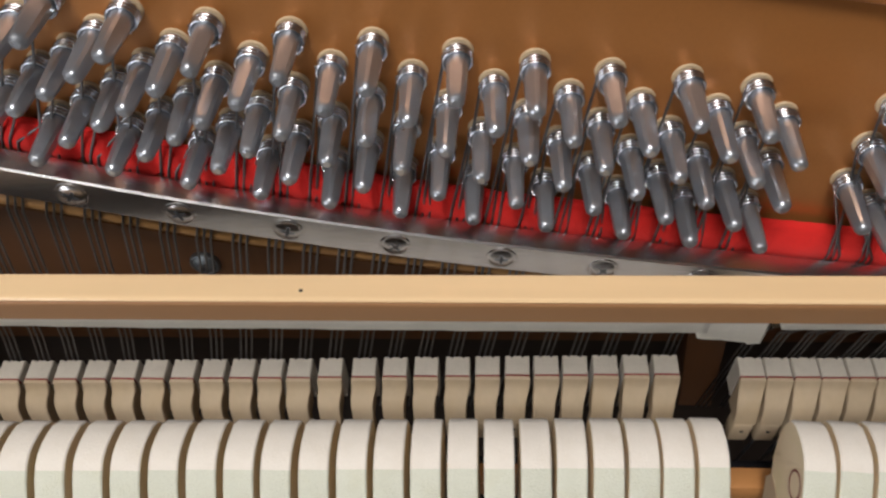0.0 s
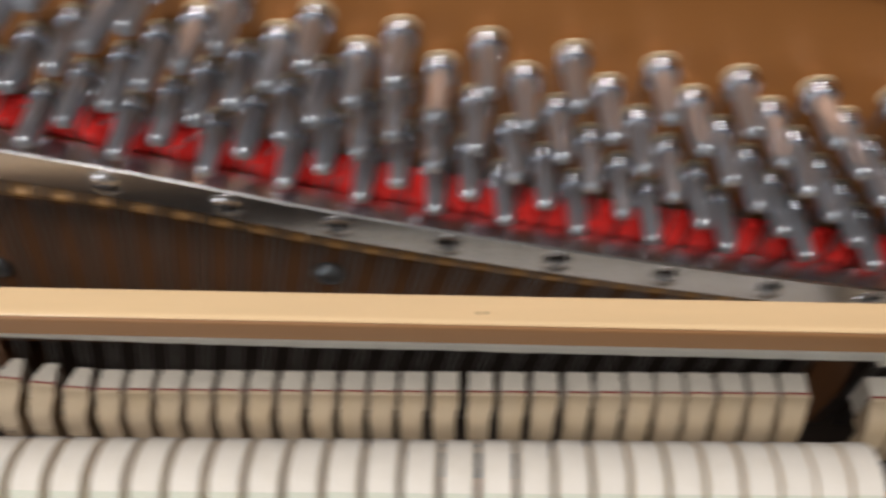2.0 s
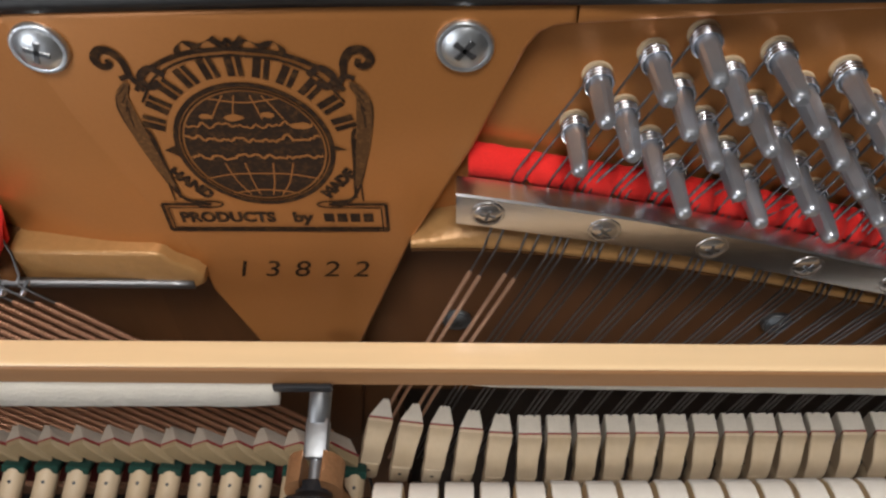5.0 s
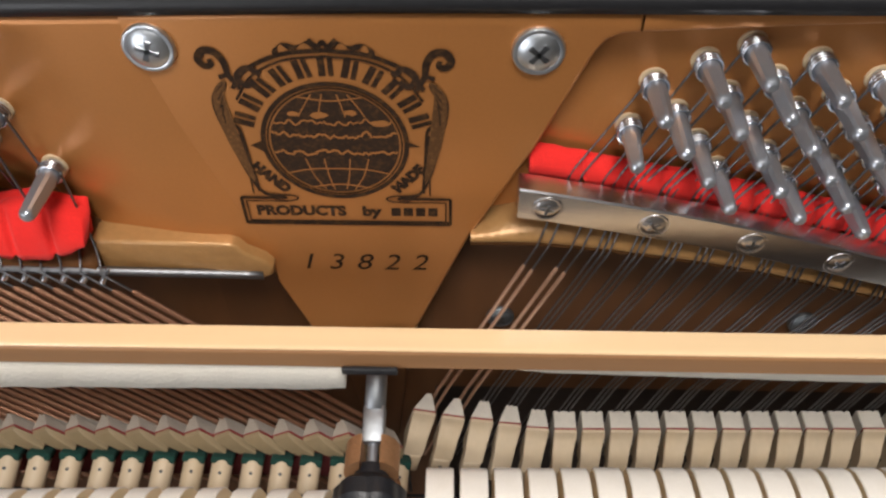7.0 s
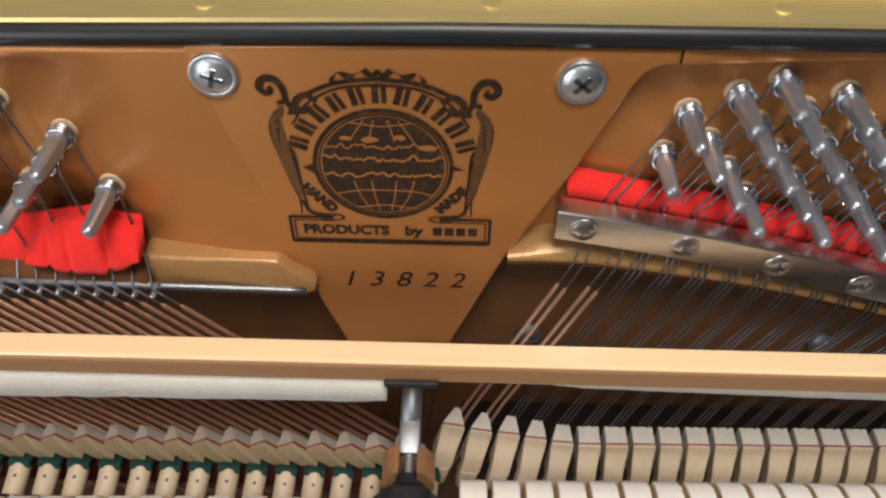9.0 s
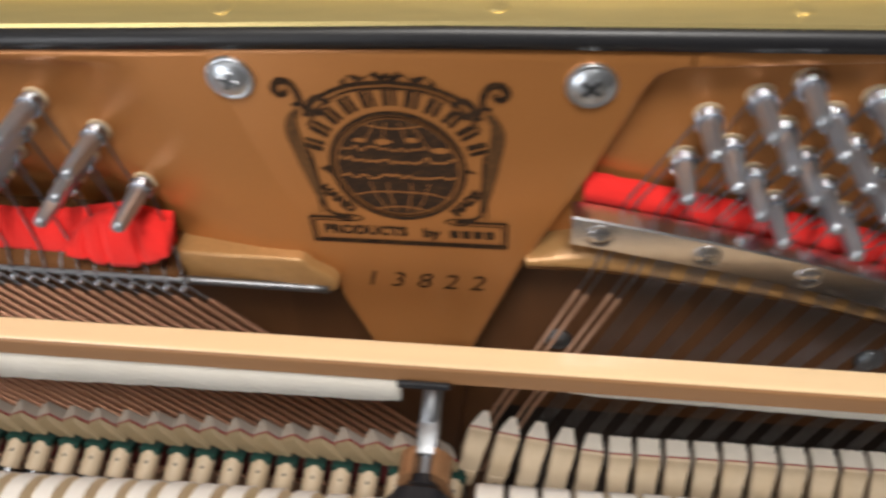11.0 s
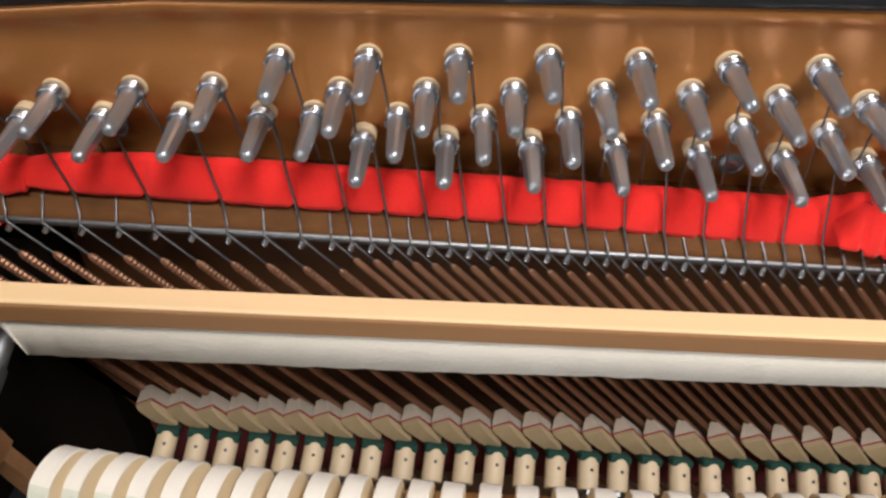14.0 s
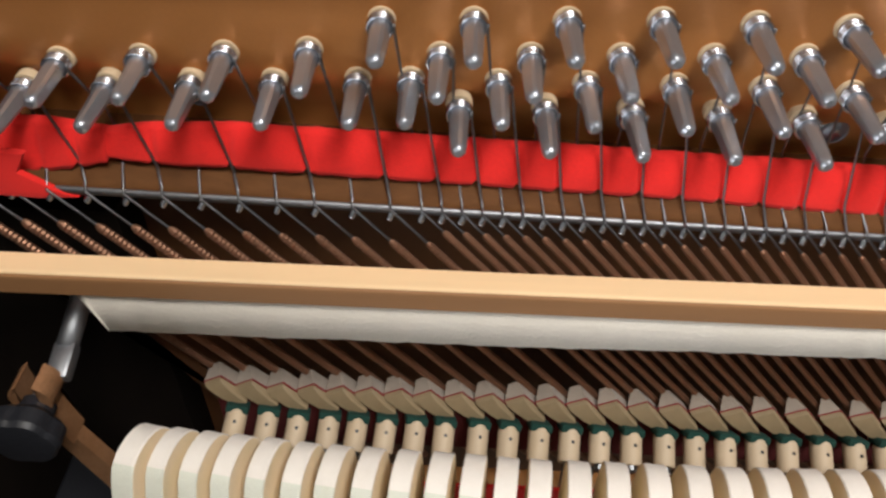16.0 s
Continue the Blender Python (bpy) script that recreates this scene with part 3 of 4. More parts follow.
# scrolled surround: arch, columns, curls and hatched leaves
for s in (-1, 1):
    m = lambda pts: [(EX + s * a * 0.94, EZ + b * 0.98) for a, b in pts]
    part("arch_line", stroke(bend(m([(0.0310, 0.0215), (0.0255, 0.0284), (0.0140, 0.0338), (0.0, 0.0356)])), 0.0015), emblem)
    part("arch_line", stroke(bend(m([(0.0305, 0.0175), (0.0240, 0.0262), (0.0135, 0.0318), (0.0, 0.0335)])), 0.0008), emblem)
    part("column_line", stroke(bend(m([(0.0345, 0.0235), (0.0374, 0.0185), (0.0380, 0.0120), (0.0360, 0.0), (0.0335, -0.0110), (0.0288, -0.0215), (0.0215, -0.0238)])), [0.0011 + 0.0007 * math.sin(k * 0.13) for k in range(61)]), emblem)
    part("column_line", stroke(bend(m([(0.0330, 0.0235), (0.0355, 0.0170), (0.0345, 0.0090), (0.0318, 0.0055), (0.0310, -0.0060), (0.0298, -0.0215)])), 0.0012), emblem)
    part("column_line", stroke(m([(0.0322, 0.0040), (0.0322, -0.0225)]), 0.0006), emblem)
    part("leaf", stroke(bend(m([(0.0330, 0.0245), (0.0360, 0.0190), (0.0354, 0.0080), (0.0336, -0.0040), (0.0308, -0.0160)])), [0.0012 + 0.0034 * math.sin(math.pi * k / 40) for k in range(41)], mat=INK_HATCH), emblem)
    for k in range(5):
        part("leaf_vein", stroke(m([(0.0338 + 0.0005 * k, 0.0235 - 0.0026 * k), (0.0368 - 0.0002 * k, 0.0201 - 0.0030 * k)]), 0.0005), emblem)
    part("scroll", stroke(bend(m([(0.0290, 0.0225), (0.0312, 0.0265), (0.0318, 0.0310), (0.0340, 0.0345), (0.0375, 0.0350), (0.0396, 0.0322), (0.0380, 0.0298), (0.0358, 0.0304), (0.0362, 0.0322)])), [0.0014 + 0.0012 * math.sin(math.pi * k / 80) for k in range(81)]), emblem)
    part("leaf", stroke(bend(m([(0.0210, 0.0268), (0.0250, 0.0292), (0.0285, 0.0262), (0.0262, 0.0228), (0.0232, 0.0246)])), 0.0020, mat=INK_WORN), emblem)
    part("leaf", stroke(bend(m([(0.0285, 0.0215), (0.0312, 0.0262), (0.0345, 0.0258)])), 0.0016, mat=INK_WORN), emblem)
    part("ornament", stroke(bend(m([(0.0010, 0.0362), (0.0050, 0.0382), (0.0092, 0.0364), (0.0130, 0.0376), (0.0150, 0.0346), (0.0115, 0.0334)])), [0.0011 + 0.0009 * math.sin(k * 0.35) for k in range(51)]), emblem)
    part("loop", flat_ring(EX + s * 0.0195, EZ - 0.0238, 0.0042, 0.0014, 0.0007, n=24), emblem)
part("ornament", stroke(bend([(EX - 0.004, EZ + 0.0384), (EX - 0.0015, EZ + 0.0362), (EX, EZ + 0.0376), (EX + 0.0015, EZ + 0.0362), (EX + 0.004, EZ + 0.0384)]), 0.0014), emblem)
bx0, bx1, bz0, bz1 = -0.0566, 0.0166, 1.1000, 1.1132
for i, (o, w) in enumerate(((0.0004, 0.0011), (0.0020, 0.0005))):
    a, b, c, d = bx0 + o, bx1 - o, bz0 + o, bz1 - o
    for p in (((a, c), (b, c)), ((b, c), (b, d)), ((a, d), (a, c))):
        part("frame_line", stroke(p, w), emblem)
    for p in (((a, d), (EX - 0.019, d)), ((EX + 0.019, d), (b, d))):
        part("frame_line", stroke(p, w), emblem)


def lettering(text, size, cx, cz, parent, name, turn=0.0, mat=INK, shear=0.0, spacing=1.0, wide=1.0, y=-0.0003, weight=0.0):
    cu = bpy.data.curves.new(name, "FONT")
    cu.body, cu.size, cu.align_x, cu.align_y, cu.shear, cu.space_character, cu.resolution_u, cu.offset = text, size, "CENTER", "CENTER", shear, spacing, 3, weight
    tmp = bpy.data.objects.new("tmp", cu)
    scene.collection.objects.link(tmp)
    me = bpy.data.meshes.new_from_object(tmp.evaluated_get(bpy.context.evaluated_depsgraph_get()))
    bpy.data.objects.remove(tmp)
    bpy.data.curves.remove(cu)
    me.transform(pose(cx, y, cz, 90, 0, 0) @ pose(0, 0, 0, 0, 0, turn) @ Matrix.Diagonal((wide, 1, 1, 1)))
    me.materials.clear()
    me.materials.append(mat)
    return part(name, me, parent)


lettering("PRODUCTS", 0.0062, -0.0362, 1.1063, emblem, "lettering", wide=0.98, weight=0.00032)
lettering("by", 0.0062, -0.0115, 1.1063, emblem, "lettering", wide=1.1, weight=0.00032)
for i in range(4):
    part("letter_bar", mesh_of("letter_bar", [(-0.0045 + i * 0.0043, -0.0003, 1.1044), (-0.0012 + i * 0.0043, -0.0003, 1.1044), (-0.0012 + i * 0.0043, -0.0003, 1.1083), (-0.0045 + i * 0.0043, -0.0003, 1.1083)], [(0, 1, 2, 3)], INK), emblem)
lettering("HAND", 0.0052, EX - 0.0232, EZ - 0.0148, emblem, "lettering", -48, weight=0.00042)
lettering("MADE", 0.0052, EX + 0.0232, EZ - 0.0148, emblem, "lettering", 48, weight=0.00042)
lettering("13822", 0.0122, -0.0166, 1.0796, plate, "serial_number", shear=0.28, spacing=1.72, weight=0.00002)

# ---------------------------------------------------------------- top edge and lid hinge
rim_rows = []
for i in range(61):
    x = X0 + i * (X1 - X0) / 60
    z = top_z(x)
    rim_rows.append([(x, 0.03, z - 0.004), (x, -0.0012, z + 0.0004), (x, -0.0016, z + 0.003), (x, -0.0008, z + 0.0058), (x, 0.0012, z + 0.0066), (x, 0.03, z + 0.0066)])
nr = 6
case = thing("piano_case", "black polished upright piano case, its top opened", "piano")
part("case_rim", mesh_of("case_rim", [v for r in rim_rows for v in r], [(i * nr + j, i * nr + j + 1, (i + 1) * nr + j + 1, (i + 1) * nr + j) for i in range(60) for j in range(nr - 1)], BLACK, True), case)
hinge = thing("lid_hinge", "long brass piano hinge on the case top", "hinge")
hv = []
for i in range(61):
    x = X0 + i * (X1 - X0) / 60
    z = top_z(x) + 0.0067
    hv.append([(x, 0.0010, z), (x, 0.0012, z + 0.0014), (x, 0.0185, z + 0.0014), (x, 0.0190, z)])
part("leaf", mesh_of("leaf", [v for r in hv for v in r], [(i * 4 + j, i * 4 + j + 1, (i + 1) * 4 + j + 1, (i + 1) * 4 + j) for i in range(60) for j in range(3)], BRASS), hinge)
part("knuckle", tube([(X0 + i * (X1 - X0) / 60, 0.021, top_z(X0 + i * (X1 - X0) / 60) + 0.0085) for i in range(61)], 0.0026, BRASS, "knuckle", 10), hinge)
for i in range(12):
    x = -0.0727 + (i - 5) * 0.0856
    if X0 < x < X1:
        part("hinge_screw", lathe_bm([(0.0032, 0.0), (0.003, 0.0005), (0.0018, 0.0007), (0.0004, 0.0002)], 16, (0, 0, 1), BRASS), hinge, "", pose(x, 0.0095, top_z(x) + 0.0081))
part("lid", (box(X0 - 0.03, X1 + 0.03, 0.0245, 0.30, 1.150, 1.203, 0.004), BLACK, True), case)
for nm, a, b in (("case_side", X0 - 0.03, X0), ("case_side", X1, X1 + 0.03)):
    part(nm, (box(a, b, -0.35, 0.30, 0, 1.165, 0.003), END_BLACK, True), case)
# back and key bed carry the inner shade in their colour
part("case_back", (box(X0, X1, 0.041, 0.06, 0, 1.17), DARK_WOOD, False), case, "wooden back blackened for shade")
# block blackened to stand for the shade at the left end
part("end_block", (box(X0, -0.452, 0.0, 0.04, 0.72, 1.072), END_BLACK, False), case, "end block blackened for shade")
part("key_bed", (box(X0, X1, -0.35, 0.019, 0.70, 0.72), DARK_WOOD, False), case)

# ---------------------------------------------------------------- pressure bar
bar = thing("pressure_bar", "nickelled steel pressure bar held by cross-head screws", "pressure bar")
bv = []
bxs = [0.0388 + i * (X1 - 0.0388) / 100 for i in range(101)]
for x in bxs:
    z = bar_z(x)
    h = 0.0066
    yf = -0.0080 + 0.0014 * min(1, max(0, (x - 0.05) / 0.15))
    bv.append([(x, yf + 0.0002, z - h), (x, yf - 0.0003, z - h + 0.0006), (x, yf - 0.0003, z + h - 0.0006), (x, yf + 0.0003, z + h), (x, yf + 0.0076, z + h + 0.0004), (x, yf + 0.0082, z + h - 0.001), (x, yf + 0.0082, z - h)])
nq = 7
bf = [(i * nq + j, i * nq + (j + 1) % nq, (i + 1) * nq + (j + 1) % nq, (i + 1) * nq + j) for i in range(100) for j in range(nq)]
bf += [tuple(range(nq))[::-1], tuple(100 * nq + j for j in range(nq))]
bar_me = mesh_of("bar", [v for r in bv for v in r], bf, STEEL_BAR)
part("bar", bar_me, bar)
for i, x in enumerate((0.0485, 0.0853, 0.1211, 0.1548, 0.1870, 0.2208, 0.2557, 0.291, 0.3257, 0.360, 0.394, 0.428, 0.462)):
    screw("bar_screw", 0.0053, 0.0013, bar, x, -0.0080 + 0.0014 * min(1, max(0, (x - 0.05) / 0.15)), bar_z(x) - 0.0002, 15 + 37 * i, STEEL_BAR)

# ---------------------------------------------------------------- red felts


def felt_strip(name, x0, x1, low, high, yl, yh, strings, label, thick=0.0028, n=240, curl=0.0):
    """A felt strip under the strings: pressed in at each string and bulging between."""
    rows = []
    for i in range(n + 1):
        x = x0 + (x1 - x0) * i / n
        near = min((abs(x - s) for s in strings), default=1)
        press = math.exp(-((near / 0.0011) ** 2))
        edge = min(1.0, (x - x0) / 0.006, (x1 - x) / 0.006) if i not in (0, n) else 0.0
        bulge = 0.0030 * (1 - press) * (0.6 + 0.4 * wobble(x * 90, 2.2))
        row = []
        for j in range(9):
            v = j / 8
            z = low(x) + (high(x) - low(x)) * v + (0.0006 * wobble(x * 220, 9 + j) if j in (0, 8) else 0) + (0.0024 * press if j == 0 else 0)
            y = yl + (yh - yl) * v - bulge * math.sin(math.pi * min(1, max(0, v * 0.9 + 0.05))) - thick * 0.5
            row.append((x, y, z))
        row.append((x, row[-1][1] + thick, row[-1][2] - 0.0005))
        row.insert(0, (x, row[0][1] + thick, row[0][2] + 0.0003))
        rows.append(row)
    k = len(rows[0])
    faces = [(a * k + j, (a + 1) * k + j, (a + 1) * k + j + 1, a * k + j + 1) for a in range(n) for j in range(k - 1)]
    faces += [tuple(range(k)), tuple(n * k + j for j in range(k))[::-1]]
    me = mesh_of(name, [v for r in rows for v in r], faces, RED, True)
    return tagged(part(name, me), label, "felt strip")


# ---------------------------------------------------------------- tuning pins and strings


def pin_shank(length):
    """Round at the foot, square with rounded corners and tapering towards a domed tip."""
    verts, faces, sides = [], [], 16
    prof = [(-0.004, 0.0032, 0.0), (0.0066, 0.0032, 0.0), (0.0074, 0.0031, 0.3), (0.0090, 0.0030, 0.9), (length * 0.75, 0.0026, 0.95), (length - 0.0030, 0.00245, 0.9), (length - 0.0014, 0.0024, 0.35), (length - 0.0005, 0.0019, 0.1), (length, 0.0011, 0.0)]
    for d, r, sq in prof:
        for k in range(sides):
            a = 2 * math.pi * (k + 0.5) / sides
            c, s = math.cos(a), math.sin(a)
            m = 1 / max(abs(c), abs(s))
            f = r * ((1 - sq) + sq * min(m, 1.32) * 0.92)
            verts.append((f * c, -d, f * s))
    for i in range(len(prof) - 1):
        for k in range(sides):
            p, q = i * sides + k, i * sides + (k + 1) % sides
            faces.append((p, q, q + sides, p + sides))
    faces.append(tuple((len(prof) - 1) * sides + k for k in range(sides)))
    me = mesh_of("shank", verts, faces, NICKEL, True)
    me.set_sharp_from_angle(angle=radians(28))
    return me


def pin_kind(name, length):
    t = thing(name, "nickel tuning pin with a wire coil in a beech bushing", "tuning pin", "tuning pins")
    part("shank", pin_shank(length), t)
    coil = [(0.0039 * math.cos(a * 0.42), -0.0022 - 0.0040 * a / 45, 0.0039 * math.sin(a * 0.42)) for a in range(46)]
    part("coil", tube(coil, 0.00062, COIL, "coil", 6), t, "coiled music wire")
    part("bushing", lathe_bm([(0.0045, -0.003), (0.0045, 0.0003), (0.0043, 0.0006), (0.0036, 0.0007), (0.0030, 0.0005)], 20, (0, -1, 0), BUSHING), t, "beech bushing")
    return t


tenor_pin = pin_kind("tuning_pin", 0.0233)
bass_pin = pin_kind("tuning_pin", 0.0264)
T_Y, B_Y = 0.0102, 0.0045
TOP_ROW = [(0.1062, 1.1693), (0.1275, 1.1640), (0.1485, 1.1577), (0.1685, 1.1520), (0.1885, 1.1468), (0.2100, 1.1422), (0.2324, 1.1388), (0.2550, 1.1349), (0.2785, 1.1310), (0.3003, 1.1270), (0.3216, 1.1234), (0.3438, 1.1208), (0.3640, 1.1173)]
tenor_pins = [(0.0743, 1.1388)]
for x, z, n in ((0.0790, 1.1560, 4), (0.0934, 1.1635, 5)):
    tenor_pins += [(x + 0.0093 * i, z - 0.0116 * i) for i in range(n)]
for x, z in TOP_ROW:
    dz = lerp([(0.1, 0.0117), (0.2, 0.0110), (0.36, 0.0106)], x)
    dx = lerp([(0.1, 0.0096), (0.2, 0.0099), (0.3, 0.0101)], x)
    tenor_pins += [(x + dx * i, z - dz * i) for i in range(6) if x + dx * i < 0.3785]
treble_pins = []
for k in range(-2, 6):
    x, z = 0.4044 + 0.0224 * k, 1.1102 - 0.0038 * k
    treble_pins += [(x + 0.0105 * i, z - 0.0096 * i) for i in range(6) if 0.4 < x + 0.0105 * i < 0.53]
bass_pins = []
for k in range(8):
    bass_pins += [(-0.1469 - 0.02865 * k, lerp([(0, 1.1594), (4, 1.1592), (7, 1.1556)], k)), (-0.1283 - 0.02865 * k, lerp([(0, 1.1468), (3, 1.1488), (7, 1.1444)], k)), (-0.1374 - 0.0287 * k, lerp([(0, 1.1352), (3, 1.1372), (7, 1.1347)], k)), (-0.1192 - 0.0290 * k, lerp([(0, 1.1230), (4, 1.1262), (7, 1.1250)], k))]
for k in range(5):
    bass_pins += [(-0.3710 - 0.0275 * k, 1.1443 - 0.0025 * k), (-0.3560 - 0.0280 * k, 1.1336 - 0.0018 * k)]
for kind, places, y in ((tenor_pin, tenor_pins + treble_pins, T_Y), (bass_pin, bass_pins, B_Y)):
    for i, (x, z) in enumerate(places):
        m = pose(x + 0.0002 * wobble(i * 1.7, 4), y, z - 0.0008, random.uniform(-1.2, 1.2), random.uniform(0, 90), random.uniform(-1.2, 1.2))
        if i == 0:
            kind.matrix_basis = m
        else:
            copy_thing(kind, m)


def steel_string(points, radius, label, group):
    ob = part("piano_string", tube(points, radius, WIRE, "piano_string", 6))
    return tagged(ob, label, "string", group)


def wound_string(points, core_r, path, wind_r, pitch, label, group, copper=COPPER):
    """A steel core along points, wound with copper between two places on its last straight."""
    t = thing("wound_string", label, "string", group)
    part("core_wire", tube(points, core_r, WIRE, "core_wire", 6), t, "steel core wire")
    pts, rad = [], []
    for a, b in zip(path, path[1:]):
        a, b = Vector(a), Vector(b)
        n = int((b - a).length / pitch)
        for k in range(n * 2 + (b == Vector(path[-1]))):
            pts.append(a.lerp(b, k / (2 * n)))
            rad.append(wind_r * (1.0 if k % 2 else 0.84))
    rad[0], rad[1] = core_r, wind_r * 0.75
    part("copper_winding", tube(pts, wind_r, copper, "copper_winding", 8, rad, False), t, "copper winding")


def string_run(pins, slots, y_pin, low_z, wound):
    """Wires from the pins under the pressure bar and down to the dampers. slots: (x at the bar, x at the dampers)."""
    order = sorted(pins, key=lambda p: p[0] - lerp([(0.08, 0.45), (0.2, 0.22), (0.38, 0.16), (0.41, 0.3)], p[0]) * (p[1] - bar_z(p[0])))
    for i, ((px, pz), (xb, xd)) in enumerate(zip(order, slots)):
        zb = bar_z(xb)
        side = -0.0041
        lean = (xb - xd) / (zb - 0.968)
        xe = xd - lean * (0.968 - low_z)
        pts = [(px + side, y_pin - 0.0045, pz + 0.001), (px + side, y_pin - 0.0045, pz - 0.0015), (xb + lean * 0.009, 0.0024, zb + 0.0085), (xb, 0.0012, zb), (xb - lean * (zb - ridge_z(xb)), -0.0050, ridge_z(xb) - 0.0004), (xd + lean * 0.02, lerp([(0.0, 0.0033), (0.36, 0.0092), (0.56, 0.0100)], xd) + 0.0006, 0.988), (xe, lerp([(0.0, 0.0033), (0.36, 0.0092), (0.56, 0.0100)], xd) + 0.0006, low_z)]
        if i < wound:
            a = Vector(pts[-3]).lerp(Vector(pts[-2]), 0.105 + 0.022 * (i % 2))
            wound_string(pts, 0.00042, [a, pts[-2], pts[-1]], 0.00085, 0.0011, "copper wound tenor string", "tenor strings", LIT_COPPER)
        else:
            steel_string(pts, 0.00046, "plain steel piano string", "plain strings")


slots = []
for n in range(28):
    xb = 0.0535 + n * 0.01165
    xd = 0.0050 + n * 0.01329
    for o in ((-0.85, 0.85) if n < 2 else (-1, 0, 1)):
        slots.append((xb + o * 0.0023 + (0.0025 if n < 2 else 0), xd + o * 0.0024 + (0.0015 if n < 2 else 0)))
string_run(tenor_pins, slots, T_Y, 0.925, 4)
slots_t = []
for n in range(16):
    for o in (-1, 0, 1):
        slots_t.append((0.4045 + n * 0.0115 + o * 0.0021, 0.3935 + n * 0.0114 + o * 0.0022))
string_run(treble_pins, slots_t, T_Y, 0.925, 0)
felt_strip("red_felt_strip", 0.0425, 0.53, lambda x: bar_z(x) + 0.0045, lambda x: bar_z(x) + lerp([(0.04, 0.0150), (0.08, 0.0145), (0.2, 0.0180), (0.3, 0.0175), (0.4, 0.0185)], x), 0.0042, 0.0068, [s[0] + 0.006 * (0.5 if s[0] < 0.12 else 0.2) for s in slots[1::3] + slots_t[1::3]], "red felt strip under the strings above the pressure bar", n=420)

hooks = [-0.1089 - 0.00721 * i for i in range(32)] + [-0.3321 - 0.01345 * (i + 0.85) for i in range(13)]
hook_me = None
for i, x in enumerate(hooks):
    if x < X0 + 0.01:
        continue
    at = pose(x, -0.0098, hook_z(x) - 0.0030, 38, 0, -30)
    if hook_me is None:
        ob = part("bearing_pin", lathe_bm([(0.0013, -0.001), (0.0013, 0.0044), (0.0010, 0.0050), (0.0004, 0.0052)], 12, (0, -1, 0), COIL), plate, "", at)
        hook_me = ob.data
    else:
        part("bearing_pin", hook_me, plate, "", at)
order = sorted(bass_pins, key=lambda p: -(p[0] + 0.22 * (p[1] - hook_z(p[0]))))
for i, x in enumerate(hooks):
    zh = hook_z(x)
    lean = lerp([(-0.5, 0.78), (-0.1, 0.9)], x)
    ze = max(0.925, zh - (-0.016 - x) / lean)
    xe = x + lean * (zh - ze)
    tail = [(x - 0.0016, -0.0098, zh + 0.0008), (x - 0.0012, -0.0128, zh - 0.0012), (xe, -0.0125, ze)]
    if i < len(order):
        px, pz = order[i]
        pts = [(px + 0.0043, B_Y - 0.0058, pz + 0.001), (px + 0.0043, B_Y - 0.0058, pz - 0.0015)] + ([(x - 0.0030, -0.0056, zh + 0.0065)] if i % 2 == 0 else [(x - 0.0060, 0.0040, zh + 0.0225), (x - 0.0034, 0.0028, zh + 0.0090), (x - 0.0026, -0.0050, zh + 0.0036)]) + tail
    else:
        pts = [(x - 0.012, -0.002, zh + 0.03), (x - 0.003, -0.005, zh + 0.0065)] + tail
    mono = i >= 32
    gap = (0.02 if mono else 0.0125) + 0.0012 * wobble(i * 0.9, 6)
    a = Vector(tail[1]) + (Vector(tail[2]) - Vector(tail[1])).normalized() * gap
    wound_string(pts, 0.00055 if mono else 0.00045, [a, tail[2]], lerp([(0, 0.0012), (31, 0.0015), (32, 0.0016), (44, 0.0019)], i), 0.0019 if mono else 0.0013, "copper wound bass string", "bass strings")
felt_strip("red_felt_strip", -0.445, -0.112, lambda x: hook_z(x) + lerp([(-0.46, 0.0090), (-0.445, 0.0085), (-0.43, 0.0068), (-0.4, 0.0068), (-0.25, 0.0050), (-0.16, 0.0018), (-0.122, 0.0030), (-0.112, 0.0095)], x), lambda x: hook_z(x) + lerp([(-0.46, 0.0165), (-0.445, 0.0172), (-0.43, 0.0200), (-0.4, 0.0222), (-0.25, 0.0212), (-0.16, 0.0200), (-0.13, 0.0270), (-0.112, 0.0225)], x), -0.0035, 0.0015, [h - 0.004 for h in hooks[::2]], "long red felt strip under the bass strings, its end doubled over", n=300)
felt_strip("red_felt_patch", -0.153, -0.1105, lambda x: hook_z(x) + 0.0055 + 0.006 * (abs(x + 0.134) / 0.021) ** 2 + 0.0012 * wobble(x * 120, 3.3), lambda x: hook_z(x) + 0.0272 - 0.009 * (abs(x + 0.128) / 0.021) ** 2, -0.0105, -0.004, [-0.1445, -0.137, -0.1225], "loose folded end of the red felt lying over the strip", 0.005, n=60)
felt_strip("red_felt_strip", -0.525, -0.444, lambda x: hook_z(x) + lerp([(-0.525, -0.001), (-0.47, 0.001), (-0.444, 0.0075)], x), lambda x: hook_z(x) + lerp([(-0.525, 0.0215), (-0.46, 0.0200), (-0.444, 0.0180)], x) + 0.001 * wobble(x * 70, 1), -0.0050, 0.001, [h - 0.004 for h in hooks[40:]], "torn red felt end under the last bass strings", n=60)
flap = slab_y([(-0.528, 1.1120), (-0.478, 1.1105), (-0.4685, 1.1090), (-0.4735, 1.1010), (-0.4640, 1.0935), (-0.4560, 1.0895), (-0.4700, 1.0890), (-0.500, 1.0925), (-0.528, 1.0950)], -0.0135, -0.0110, 0.0008, 2)
for v in flap.verts:
    v.co.y -= 0.0015 * math.sin((v.co.x + 0.53) * 60)
tagged(part("red_felt_flap", (flap, RED, True)), "loose torn flap of red felt over the bass strings", "felt strip")

